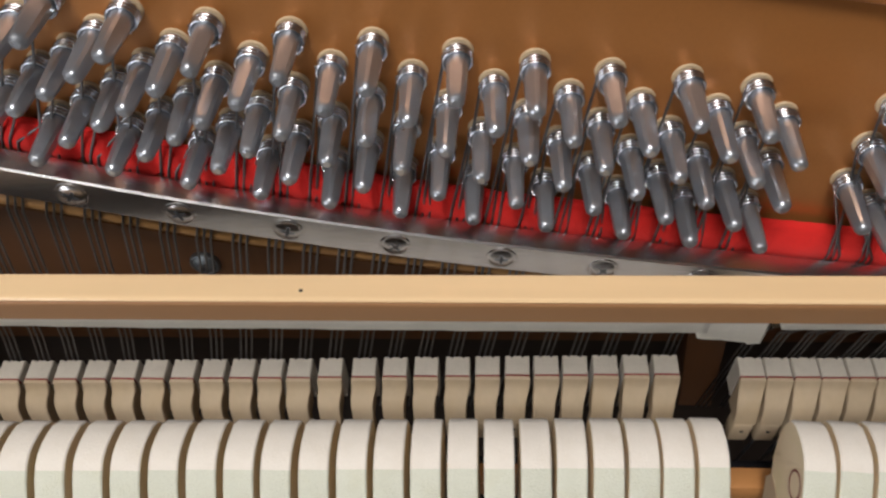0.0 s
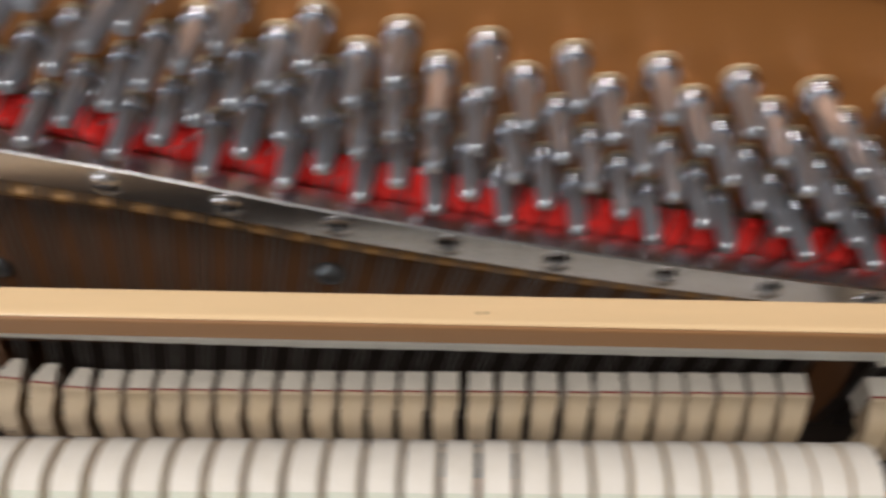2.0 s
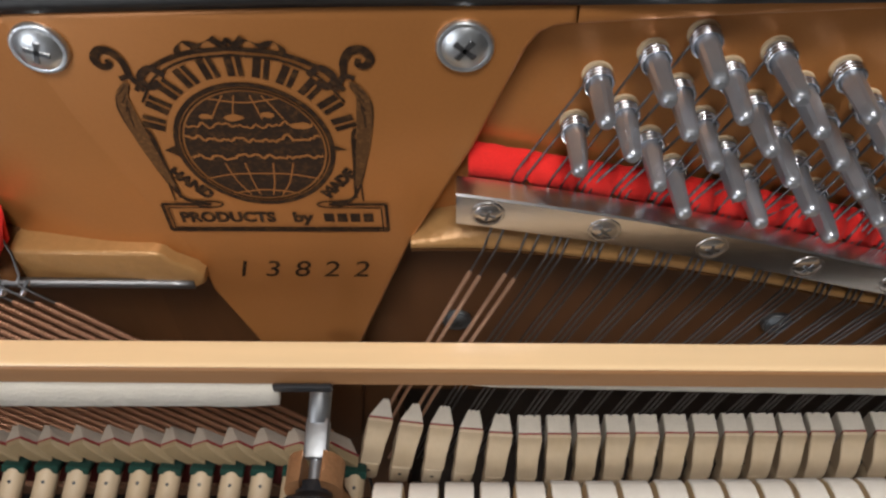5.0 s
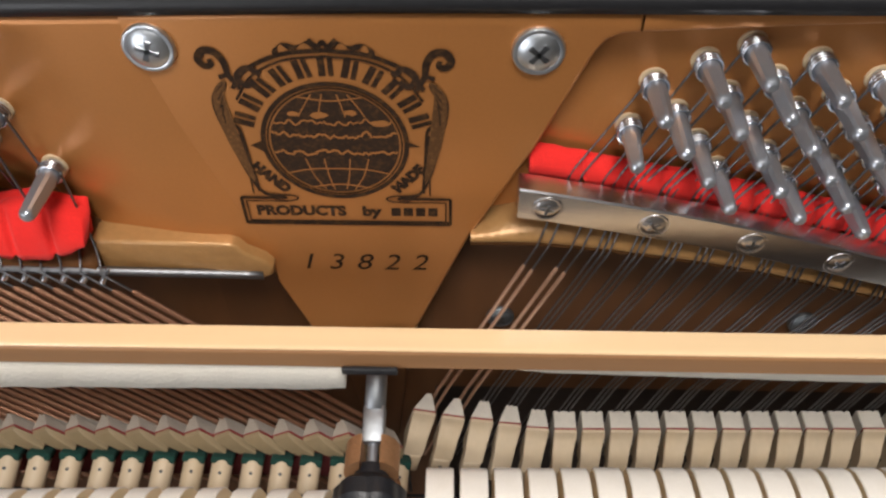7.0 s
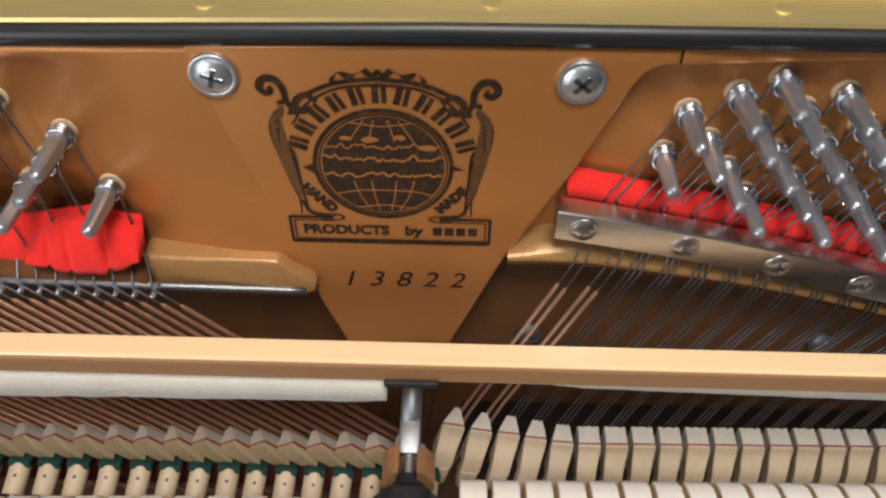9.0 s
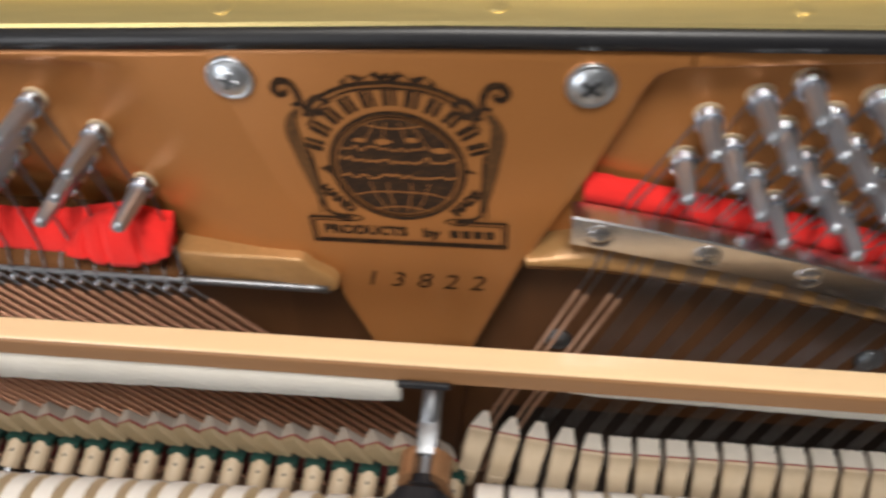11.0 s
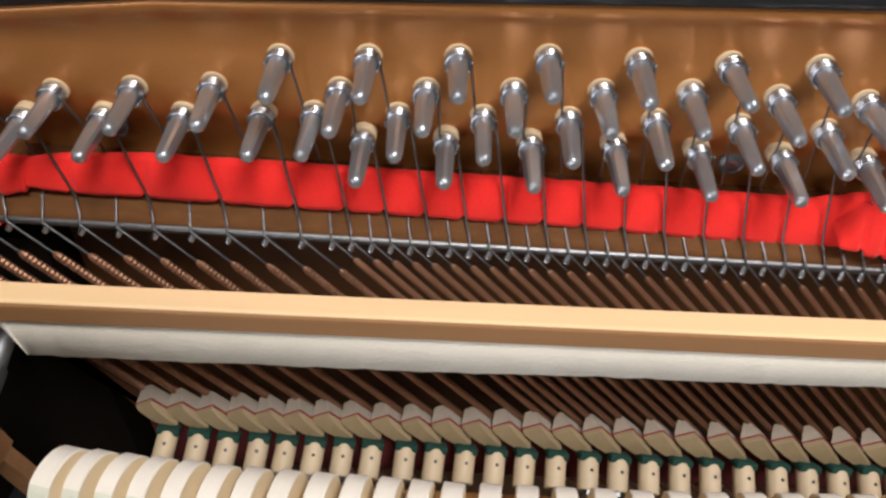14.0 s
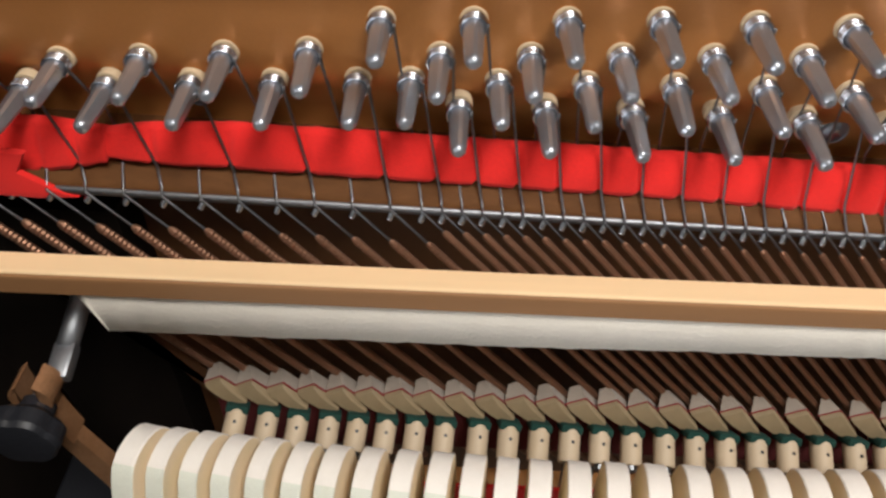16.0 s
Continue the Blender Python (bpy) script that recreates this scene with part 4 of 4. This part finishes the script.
# ---------------------------------------------------------------- muffler rail
rail = thing("muffler_rail", "varnished maple muffler rail across the action", "rail")
rail_bm = prism_x([(-0.0417, 1.0718), (-0.0417, 1.0806), (-0.0420, 1.0814), (-0.0416, 1.0820), (-0.0408, 1.0822), (-0.0328, 1.0822), (-0.0322, 1.0816), (-0.0322, 1.0718)], X0, X1, 0.0)
part("rail", (rail_bm, MAPLE, False), rail)
part("front_edge", (prism_x([(-0.0414, 1.0712), (-0.0421, 1.0718), (-0.0427, 1.0795), (-0.0426, 1.0806), (-0.0421, 1.08135), (-0.0416, 1.0806), (-0.0414, 1.0790)], X0, X1), EDGE_WOOD, False), rail, "darker wooden front edge")
part("rail_mark", lathe_bm([(0.0006, 0.0), (0.0005, 0.00012), (0.0001, 0.00015)], 8, (0, 0, 1), BLACK_METAL), rail, "", pose(0.232, -0.0385, 1.0822))


def felt_sheet(name, x0, x1, top, low, y, mat, cut0=0.0, cut1=0.0, n=120, rough=1.0, forward=0.0):
    """A hanging sheet of felt with a wavy lower edge."""
    verts, faces = [], []
    for i in range(n + 1):
        v = i / n
        x = x0 + (x1 - x0) * v
        lo = low(x) + rough * (0.0007 * wobble(x * 130, 5.5) + 0.0004 * wobble(x * 600, 1.5))
        sway = 0.0003 * wobble(x * 25, 2.5)
        a = cut0 * (1 - v) ** 40 - cut1 * v ** 40
        for xx, yy, z in ((x, y, top), (x + a, y - 0.0005 - forward + sway, lo), (x + a, y + 0.0022 - forward + sway, lo), (x, y + 0.0022, top)):
            verts.append((xx, yy, z))
    for i in range(n):
        for j in range(3):
            faces.append((i * 4 + j, i * 4 + j + 1, (i + 1) * 4 + j + 1, (i + 1) * 4 + j))
    faces += [(0, 3, 2, 1), (n * 4, n * 4 + 1, n * 4 + 2, n * 4 + 3)]
    return mesh_of(name, verts, faces, mat, True)


def edged_muffler(x0, x1, low, label):
    """A thin white edge over a ragged dark brown sheet of felt."""
    t = thing("muffler_felt", label, "felt strip")
    part("felt_edge", felt_sheet("felt_edge", x0, x1, 1.0732, lambda x: low(x) + 0.0050, -0.0385, STRIP_FELT, rough=0.5), t, "thin off-white felt edge")
    part("worn_felt", felt_sheet("worn_felt", x0, x1, 1.0732, lambda x: low(x) - 0.0050, -0.0310, RAGGED_FELT, n=260, rough=2.2), t, "ragged dark brown felt")


tagged(part("muffler_felt", felt_sheet("muffler_felt", -0.4575, -0.0200, 1.0732, lambda x: lerp([(-0.46, 1.0556), (-0.3, 1.0566), (-0.15, 1.0594), (-0.09, 1.0604), (-0.045, 1.0610), (-0.02, 1.0620)], x), -0.0370, STRIP_FELT, 0.014, forward=0.0070)), "wide off-white muffler felt hanging from the rail", "felt strip")
edged_muffler(0.0235, 0.353, lambda x: lerp([(0.0235, 1.0650), (0.05, 1.0610), (0.15, 1.0580), (0.35, 1.0570)], x), "narrow muffler felt under the rail, dark brown and ragged below")
tagged(part("muffler_felt", felt_sheet("muffler_felt", 0.352, 0.374, 1.0732, lambda x: lerp([(0.35, 1.0545), (0.374, 1.0510)], x), -0.0352, STRIP_FELT, 0.0, 0.006, 20)), "torn off-white felt tab under the rail", "felt strip")
edged_muffler(0.3745, X1, lambda x: 1.0590, "narrow muffler felt under the rail, dark brown and ragged below")

# ---------------------------------------------------------------- dampers


def lean_block(w, y0, y1, z0, z1, deg, bevel=0.0005, top=1.0):
    """A block with its top at z1, leaning about y; its top may be narrower than its foot."""
    bm = box(-w / 2, w / 2, y0, y1, z0, z1, bevel, 2)
    for v in bm.verts:
        k = (v.co.z - z0) / (z1 - z0)
        if k > 0.5:
            v.co.x *= 1 - (1 - top) * (k - 0.5) * 2
    bmesh.ops.transform(bm, matrix=pose(0, 0, 0, 0, deg, 0), verts=bm.verts[:])
    return bm


def wedge_felt(w, depth, height, back, lift, deg, skew=0.28):
    """A felt block whose back edge, against the strings, may be narrower; notched there by the strings."""
    verts, faces = [], []
    plan = [(-w / 2, -depth), (w / 2, -depth), (w / 2 - skew * 0.5 * (1 - back) * w, -depth * 0.45), (w / 2 - skew * (1 - back) * w, 0.0)]
    bw = w * back
    xr = plan[-1][0]
    for k, d in ((0.18, 0.0), (0.26, -0.0009), (0.34, 0.0), (0.66, 0.0), (0.74, -0.0009), (0.82, 0.0)):
        plan.append((xr - bw * k, d))
    plan += [(xr - bw, 0.0), (-w / 2 + (1 - skew) * 0.5 * (1 - back) * w, -depth * 0.5)]
    n = len(plan)
    for z, s in ((-height, 1.0), (-0.0007, 1.0), (0.0, 0.93)):
        for x, y in plan:
            yy = -depth / 2 + (y + depth / 2) * s
            verts.append((x * s, yy, z + lift * (y + depth) / depth))
    for r in range(2):
        for k in range(n):
            faces.append((r * n + k, r * n + (k + 1) % n, (r + 1) * n + (k + 1) % n, (r + 1) * n + k))
    faces += [tuple(range(2 * n, 3 * n)), tuple(range(n))[::-1]]
    me = mesh_of("felt", verts, faces, DAMPER_FELT, False)
    me.transform(pose(0, 0, 0, 0, deg, 0))
    return me


def tenor_damper(deg, back, label):
    """Felt against the strings, red cloth, a curved wooden head, and the barrel on its wire."""
    t = thing("damper", label, "damper", "dampers")
    w = 0.0109
    part("felt", wedge_felt(w * 0.97, 0.0090, 0.018, back, 0.0006, deg), t, "white damper felt")
    part("cloth", (lean_block(w * 0.96, -0.0098, -0.0090, -0.004, -0.0001, deg, 0.0002), RED_LINE, False), t, "thin red cloth")
    prof = [(-0.0098, -0.0003), (-0.0112, -0.0006), (-0.0120, -0.0028), (-0.0134, -0.0050), (-0.0160, -0.0072), (-0.0182, -0.0098), (-0.0196, -0.0125), (-0.0204, -0.0155), (-0.0211, -0.0180), (-0.0216, -0.0200), (-0.0098, -0.0200)]
    bm = prism_x(prof, -w / 2, w / 2, 0.0004, 1)
    shift = -0.001 if deg else -0.0012
    for v in bm.verts:
        k = min(1.0, max(0.0, (-v.co.z - 0.0038) / 0.006))
        v.co.x += shift * k * k * (3 - 2 * k)
        v.co.x *= 1 - 0.14 * min(1.0, max(0.0, (-v.co.z - 0.0035) / 0.008))
    bmesh.ops.transform(bm, matrix=pose(0, 0, 0, 0, deg, 0), verts=bm.verts[:])
    part("head", (bm, PALE_WOOD, True), t)
    dx = shift - 0.020 * math.sin(radians(deg))
    bm = box(dx - 0.0046, dx + 0.0044, -0.0222, -0.0146, -0.0345, -0.0197, 0.0014, 2)
    bmesh.ops.transform(bm, matrix=pose(dx, 0, -0.020, 0, deg * 0.8, 0) @ pose(-dx, 0, 0.020), verts=bm.verts[:])
    barrel = part("barrel", (bm, PALE_WOOD, True), t)
    hx = dx - 0.006 * math.sin(radians(deg * 0.8))
    part("screw_hole", lathe_bm([(0.0009, 0.0), (0.0009, 0.0002), (0.0003, 0.0003)], 8, (0, -1, 0), BLACK_METAL), barrel, "", pose(hx, -0.0222, -0.0252))
    dx -= 0.016 * math.sin(radians(deg * 0.8))
    part("set_screw", lathe_bm([(0.0016, 0.0), (0.0016, 0.003), (0.0011, 0.0036)], 10, (0, 0, -1), NICKEL), t, "", pose(dx, -0.0185, -0.0343))
    part("wire", tube([(dx, -0.0175, -0.034), (dx, -0.0125, -0.075)], 0.0008, WIRE, "wire", 6), t)
    return t


def bass_damper(lean, back, dx, label, skew=0.28):
    """A head slanting with the overstrung strings, a green felt cap and a round barrel."""
    t = thing("damper", label, "damper", "dampers")
    w = 0.0084


    def slant(verts):
        for v in verts:
            tilt = 0.6 * v.co.x * max(0.0, 1 + v.co.z / 0.0105)
            v.co.x -= lean * v.co.z
            v.co.z += tilt

    me = wedge_felt(w * 0.95, 0.0066, 0.0095, back, 0.0012, 0, skew)
    slant(me.vertices)
    me.materials[0] = BASS_FELT
    part("felt", me, t, "white damper felt")
    bm = box(-w / 2, w / 2, -0.0073, -0.0066, -0.0100, -0.0001)
    slant(bm.verts)
    part("cloth", (bm, RED_LINE, False), t, "thin red cloth")
    bm = prism_x([(-0.0073, -0.0002), (-0.0090, -0.0006), (-0.0102, -0.0022), (-0.0112, -0.0048), (-0.0118, -0.0075), (-0.0120, -0.0104), (-0.0073, -0.0104)], -w / 2, w / 2, 0.0005, 1)
    slant(bm.verts)
    part("head", (bm, SHADED_WOOD, True), t)
    cap = pose(dx - 0.0012, -0.0108, -0.0104, -38, 12, 0)
    seat = pose(dx - 0.0012, -0.0098, -0.0114, -68, 12, 0)
    bm = box(-0.0049, 0.0050, -0.0050, 0.0038, -0.0022, 0.0014, 0.0007, 2)
    for v in bm.verts:
        v.co.z -= 0.50 * abs(v.co.x)
    bmesh.ops.transform(bm, matrix=cap, verts=bm.verts[:])
    part("felt_cap", (bm, GREEN, True), t, "dark green felt cap")
    barrel = part("barrel", lathe_bm([(0.0042, 0.0), (0.0047, 0.0006), (0.0047, 0.0142), (0.0044, 0.0146)], 16, (0, 0, -1), PALE_WOOD), t, "", seat @ pose(0, 0, -0.0042))
    part("screw_hole", lathe_bm([(0.0008, 0.0), (0.0008, 0.0002), (0.0003, 0.0003)], 8, (0, -1, 0), BLACK_METAL), barrel, "", pose(0, -0.0047, -0.0062))
    part("set_screw", lathe_bm([(0.0024, 0.0), (0.0024, 0.0022), (0.0013, 0.0028)], 10, (0, 0, -1), SLOT), barrel, "", pose(0, -0.001, -0.0145))
    part("wire", tube([(dx - 0.0030, -0.0225, -0.0245), (dx - 0.0032, -0.0300, -0.06)], 0.0008, WIRE, "wire", 6), t)
    return t


TENOR_LABEL = "pale wooden damper with white felt and a thin red line"
upright = tenor_damper(0, 1.0, TENOR_LABEL)
damper_y = lambda x: lerp([(0.0, 0.0033), (0.36, 0.0092), (0.56, 0.0100)], x)
nudge = lambda k: lerp([(0, 0.0), (13, 0.0), (15, -0.0011), (16, -0.0006), (17, 0.0010), (20, 0.0022), (22, 0.0014), (24, -0.0004), (27, -0.0018)], k)
placed = 0
for i in range(28):
    x = 0.0050 + 0.01329 * i + nudge(i)
    jig = 0.0003 * wobble(i * 2.3, 8.1)
    m = pose(x, damper_y(x), 0.9692 + lerp([(0, 0.016), (1, 0.0118), (2, 0.0092), (3, 0.0052), (4, 0.0015), (5, 0.0), (12, 0.0005), (27, 0.0025)], i) + jig, 0, 0.6 * wobble(i * 1.9, 3.3), 1.5 * wobble(i * 1.3, 1.1))
    if i < 5:
        t = tenor_damper((14, 12, 9, 7, 5)[i], (0.24, 0.28, 0.42, 0.5, 0.62)[i], "pale wooden damper with a narrowed white felt wedge")
        t.matrix_basis = m
    elif placed == 0:
        upright.matrix_basis, placed = m, 1
    else:
        copy_thing(upright, m)
for i in range(10):
    x = 0.3980 + 0.0113 * i
    copy_thing(upright, pose(x, damper_y(x), 0.9698 + 0.0003 * wobble(i * 2.1, 4.1), 0, 0.5 * wobble(i, 2.3), 1.5 * wobble(i * 1.3, 7.1)))
bass_kinds = [bass_damper(1.05, 0.62, 0.0124, "leaning pale bass damper with white felt and green cap", 0.2), bass_damper(1.05, 0.55, 0.0138, "leaning pale bass damper with white felt and green cap", 0.25), bass_damper(1.05, 0.30, 0.0150, "leaning pale bass damper with narrow white wedge, green cap", 0.42)]
BASS_X = [(0, -0.4212), (3, -0.3809), (7, -0.3297), (13, -0.2480), (14, -0.2366), (17, -0.1954), (18, -0.1816), (20, -0.1520), (22, -0.1245), (25, -0.0848), (29, -0.0313), (30, -0.0180)]
BASS_Z = [(-0.425, 0.9933), (-0.395, 0.9903), (-0.33, 0.9893), (-0.25, 0.9880), (-0.2, 0.9870), (-0.15, 0.9875), (-0.1, 0.9865), (-0.03, 0.9850)]
for i in range(31):
    kind = bass_kinds[0 if i < 8 else 1 if i < 14 else 2]
    x = lerp(BASS_X, i) - (0.0032 if i < 14 else 0.0012)
    m = pose(x, -0.0125, lerp(BASS_Z, x) + 0.0003 * wobble(i * 2.7, 1.7), 0, 1.2 * wobble(i * 1.9, 9.3), 1.5 * wobble(i * 1.3, 4.4))
    if i in (0, 8, 14):
        kind.matrix_basis = m
    else:
        copy_thing(kind, m)

# ---------------------------------------------------------------- hammers


def hammer(profile, low, core, width, label, staple):
    """A felt hammer seen from its tail: outer felt, cut sides, the wooden core at the side, and a staple."""
    t = thing("hammer", label, "hammer", "hammers")
    n = len(profile)
    verts = []
    for x, ins in ((-width / 2, 0.0005), (-width / 2 + 0.0005, 0.0), (width / 2 - 0.0005, 0.0), (width / 2, 0.0005)):
        cy = sum(p[0] for p in profile) / n
        cz = sum(p[1] for p in profile) / n
        for y, z in profile:
            d = math.hypot(y - cy, z - cz)
            verts.append((x, y + (cy - y) / d * ins, z + (cz - z) / d * ins))
    faces, idx = [], []
    for r in range(3):
        for i in range(n):
            j = (i + 1) % n
            faces.append((r * n + i, r * n + j, (r + 1) * n + j, (r + 1) * n + i))
            idx.append(1 if i >= low else 0)
    faces += [tuple(range(n))[::-1], tuple(3 * n + i for i in range(n))]
    idx += [2, 2]
    me = mesh_of("felt", verts, faces, None, True, [WHITE_FELT, FELT_LOW, FELT_SIDE], idx)
    me.set_sharp_from_angle(angle=radians(32))
    felt = part("felt", me, t)
    part("core", (prism_x(core, -width / 2 - 0.00015, width / 2 + 0.00015), PALE_WOOD, False), t, "wooden hammer core")
    if staple:
        y, z = staple
        part("staple", (box(-0.0026, 0.0026, -0.0004, 0.0003, -0.0007, 0.0007, 0.0001, 1), BRIGHT, False), felt, "wire staple", pose(0, y, z, -46))
    part("shank", (box(-0.0026, 0.0026, core[0][0] - 0.0026, core[0][0] + 0.0026, -0.14, -0.03), PALE_WOOD, False), t)
    return t


TENOR_HAMMER = [(0.0035, -0.030), (0.0075, -0.020), (0.0080, -0.012), (0.0062, -0.0055), (0.0025, -0.0018), (-0.0020, -0.0003), (-0.0060, 0.0005), (-0.0100, 0.0004), (-0.0132, -0.0006), (-0.0151, -0.0018), (-0.0184, -0.0040), (-0.0259, -0.0112), (-0.0360, -0.0215), (-0.0350, -0.0275), (-0.004, -0.0400)]
tenor_hammer = hammer(TENOR_HAMMER, 9, [(-0.012, -0.060), (-0.012, -0.034), (-0.002, -0.034), (0.0, -0.042)], 0.0108, "white felt piano hammer with pale greenish lower felt", (-0.0252, -0.0105))
plain_hammer = hammer(TENOR_HAMMER, 9, [(-0.012, -0.060), (-0.012, -0.034), (-0.002, -0.034), (0.0, -0.042)], 0.0108, "white felt piano hammer with pale greenish lower felt", None)
BASS_HAMMER = [(-0.0070, -0.034), (-0.0035, -0.022), (-0.0030, -0.012), (-0.0040, -0.0040), (-0.0060, 0.0), (-0.0085, 0.0028), (-0.0115, 0.0048), (-0.0150, 0.0060), (-0.0185, 0.0064), (-0.0222, 0.0061), (-0.0260, 0.0048), (-0.0288, 0.0022), (-0.0312, -0.0018), (-0.0345, -0.0080), (-0.0360, -0.0180), (-0.030, -0.034), (-0.012, -0.040)]
bass_hammer = hammer(BASS_HAMMER, 10, [(-0.022, -0.060), (-0.022, -0.034), (-0.012, -0.034), (-0.010, -0.044)], 0.0108, "thick rounded white felt bass hammer with cream sides", None)
used = [False, False, False]


def set_hammer(kind, which, m):
    if used[which]:
        copy_thing(kind, m)
    else:
        kind.matrix_basis = m
        used[which] = True


for i in range(28):
    x = 0.0133 + 0.01325 * i + lerp([(0, 0.0), (18, -0.0005), (21, -0.0012), (24, -0.0018), (25, -0.0024), (26, -0.0034), (27, -0.0040)], i)
    m = pose(x, -0.0554 + 0.00065 * i + 0.0003 * wobble(i * 3.1, 2.2), 1.0190 - 0.00076 * i + 0.0003 * wobble(i * 2.1, 5.2), 0, 0.5 * wobble(i * 1.7, 6.6), 1.2 * wobble(i * 1.1, 3.9))
    set_hammer(tenor_hammer, 0, m)
for i in range(10):
    x = 0.4030 + 0.0126 * i
    set_hammer(plain_hammer, 1, pose(x, -0.0400, 1.0015, 0, 0.5 * wobble(i * 1.7, 1.6), -4 + 1.2 * wobble(i * 1.1, 8.9)))
BASS_HAMMER_X = [(0, -0.4353), (3, -0.4022), (6, -0.3660), (9, -0.3270), (12, -0.2900), (14, -0.2615), (16, -0.2318), (18, -0.2033), (20, -0.1748), (22, -0.1468), (27, -0.0797), (30, -0.0392)]
BASS_HAMMER_Z = [(0, 1.0206), (3, 1.0159), (6, 1.0116), (9, 1.0099), (12, 1.0078), (17, 1.0084), (19, 1.0096), (22, 1.0124), (24, 1.0146), (27, 1.0160), (30, 1.0156)]
for i in range(31):
    turn = lerp([(0, -12), (12, -6), (20, 0), (30, 0)], i)
    slim = lerp([(0, 0.80), (8, 0.93), (13, 1.0), (30, 1.0)], i)
    x = lerp(BASS_HAMMER_X, i) + 0.0054 * slim * math.cos(radians(turn)) - 0.006 * math.sin(radians(turn))
    m = pose(x, -0.0540 + 0.0003 * wobble(i * 3.1, 7.2), lerp(BASS_HAMMER_Z, i) - 0.0006 + 0.0003 * wobble(i * 2.3, 3.2), 0, lerp([(0, -4), (12, -2), (16, 0), (20, -5), (30, -7)], i) + 0.6 * wobble(i * 1.7, 5.6), turn + 1.2 * wobble(i * 1.1, 2.9))
    set_hammer(bass_hammer, 2, m @ Matrix.Diagonal((slim, 1, 1, 1)))
# red ringed core mark on the first treble hammer
mark = flat_ring(0, 0, 0.0050, 0.0060, 0.0008, n=32, y=0.0, mat=RED_LINE, name="core_mark")
part("core_mark", mark, plain_hammer, "red oval outline", pose(-0.00556, -0.0160, -0.0125, 0, 0, -90))

# rails under the hammers and dampers
tagged(part("hammer_rail", (box(-0.40, X1 - 0.01, -0.040, -0.030, 0.934, 0.9475, 0.002), ORANGE_WOOD, True)), "orange varnished wooden rail behind the hammers", "rail")
tagged(part("hammer_rest_felt", (box(-0.42, -0.025, -0.0420, -0.0403, 0.934, 0.950, 0.0005), RED, False)), "red felt strip along the rail behind bass hammers", "felt strip")
tagged(part("damper_rail_felt", (box(-0.425, -0.02, -0.0195, -0.0160, 0.945, 0.978, 0.001), SHADE_RED, False)), "red felt strip behind the damper barrels, darkened for shade", "felt strip")
tagged(part("action_rail", (box(X0 + 0.01, X1 - 0.01, -0.075, -0.005, 0.885, 0.90, 0.002), BLACK_METAL, False)), "dark action rail under the dampers", "rail")

# ---------------------------------------------------------------- action brackets


def action_bracket(x, tilt, label, boss=1.0, off=0.0, drop=0.0):
    t = thing("action_bracket", label, "bracket", "action brackets", at=pose(x, 0, 0))
    z1 = 1.0275
    part("rod", tube([(0, -0.0075, 1.0393), (0, -0.020, 1.0358), (0, -0.0350, 1.0316)], 0.0042, ALUMINIUM, "rod", 16), t, "dull zinc rod")
    flat = box(-0.0043, 0.0043, -0.0075, 0.0075, -0.0034, 0.0034, 0.0014, 2)
    bmesh.ops.transform(flat, matrix=pose(0, -0.0400, z1 + 0.0024, 15, 0, 0), verts=flat.verts[:])
    part("rod_end", (flat, ALUMINIUM, True), t, "flattened zinc rod end")
    stud = [(off, -0.0455 - 0.00045 * i, z1 - 0.0005 - 0.00008 * i) for i in range(30)]
    part("stud", tube(stud, 0.0021, NICKEL, "stud", 10, [0.0024 if i % 2 else 0.0018 for i in range(30)]), t, "threaded stud")
    nut = [(0.0052, 0.0), (0.0066, 0.0008), (0.0068, 0.0050), (0.0078, 0.0062), (0.0118, 0.0085), (0.0132, 0.0100), (0.0134, 0.0160), (0.0122, 0.0180), (0.0070, 0.0188)]
    v, f = lathe(nut, 60, (0, -1, 0))
    lobe = lambda p: 1 + (0.10 * abs(math.cos(3 * math.atan2(p.z, p.x))) - 0.06 if math.hypot(p.x, p.z) > 0.0085 else 0)
    me = mesh_of("thumb_nut", [(p.x * lobe(p), p.y, p.z * lobe(p)) for p in v], f, BLACK_METAL, True)
    me.set_sharp_from_angle(angle=radians(30))
    part("thumb_nut", me, t, "black lobed thumb nut", pose(off, -0.0545, z1 - 0.0045))
    for s in (-1, 1):
        arc = [(0.0112 * boss * math.cos(radians(a)), 0.0118 * boss * math.sin(radians(a))) for a in range(-70, 69, 6)]
        arm = [(off + s * x, z1 - 0.001 - drop + z) for x, z in [(0.0036, -0.030), (0.0100 * boss, -0.030)] + arc + [(0.0036, 0.0108 * boss)]]
        part("fork_arm", (slab_y(arm if s > 0 else arm[::-1], -0.0580, -0.0465, 0.0022, 4), BRONZE, True), t)
    post = [((-0.0100 + tilt * 0.1) * boss, z1 - 0.018), (0.0050 * boss, z1 - 0.018), ((0.0095 + tilt * 0.05) * boss, z1 - 0.030), (0.0085 + tilt, z1 - 0.12), (-0.006 + tilt, z1 - 0.12)]
    part("post", (slab_y([(off + x, z) for x, z in post], -0.0553, -0.0487, 0.0008), BRONZE, True), t)
    return t


action_bracket(-0.0125, 0.0, "bronze action bracket with a zinc rod and black thumb nut", 0.93, 0.0, 0.0022)
action_bracket(-0.4700, 0.030, "bronze end bracket with a zinc rod and black thumb nut", 0.7, -0.0055, -0.0030)
tagged(part("rail_pad", (box(-0.0205, -0.0012, -0.0446, -0.0428, 1.0706, 1.0738, 0.0004, 1), BLACK_METAL, False)), "thin black pad under the rail above the bracket", "pad")
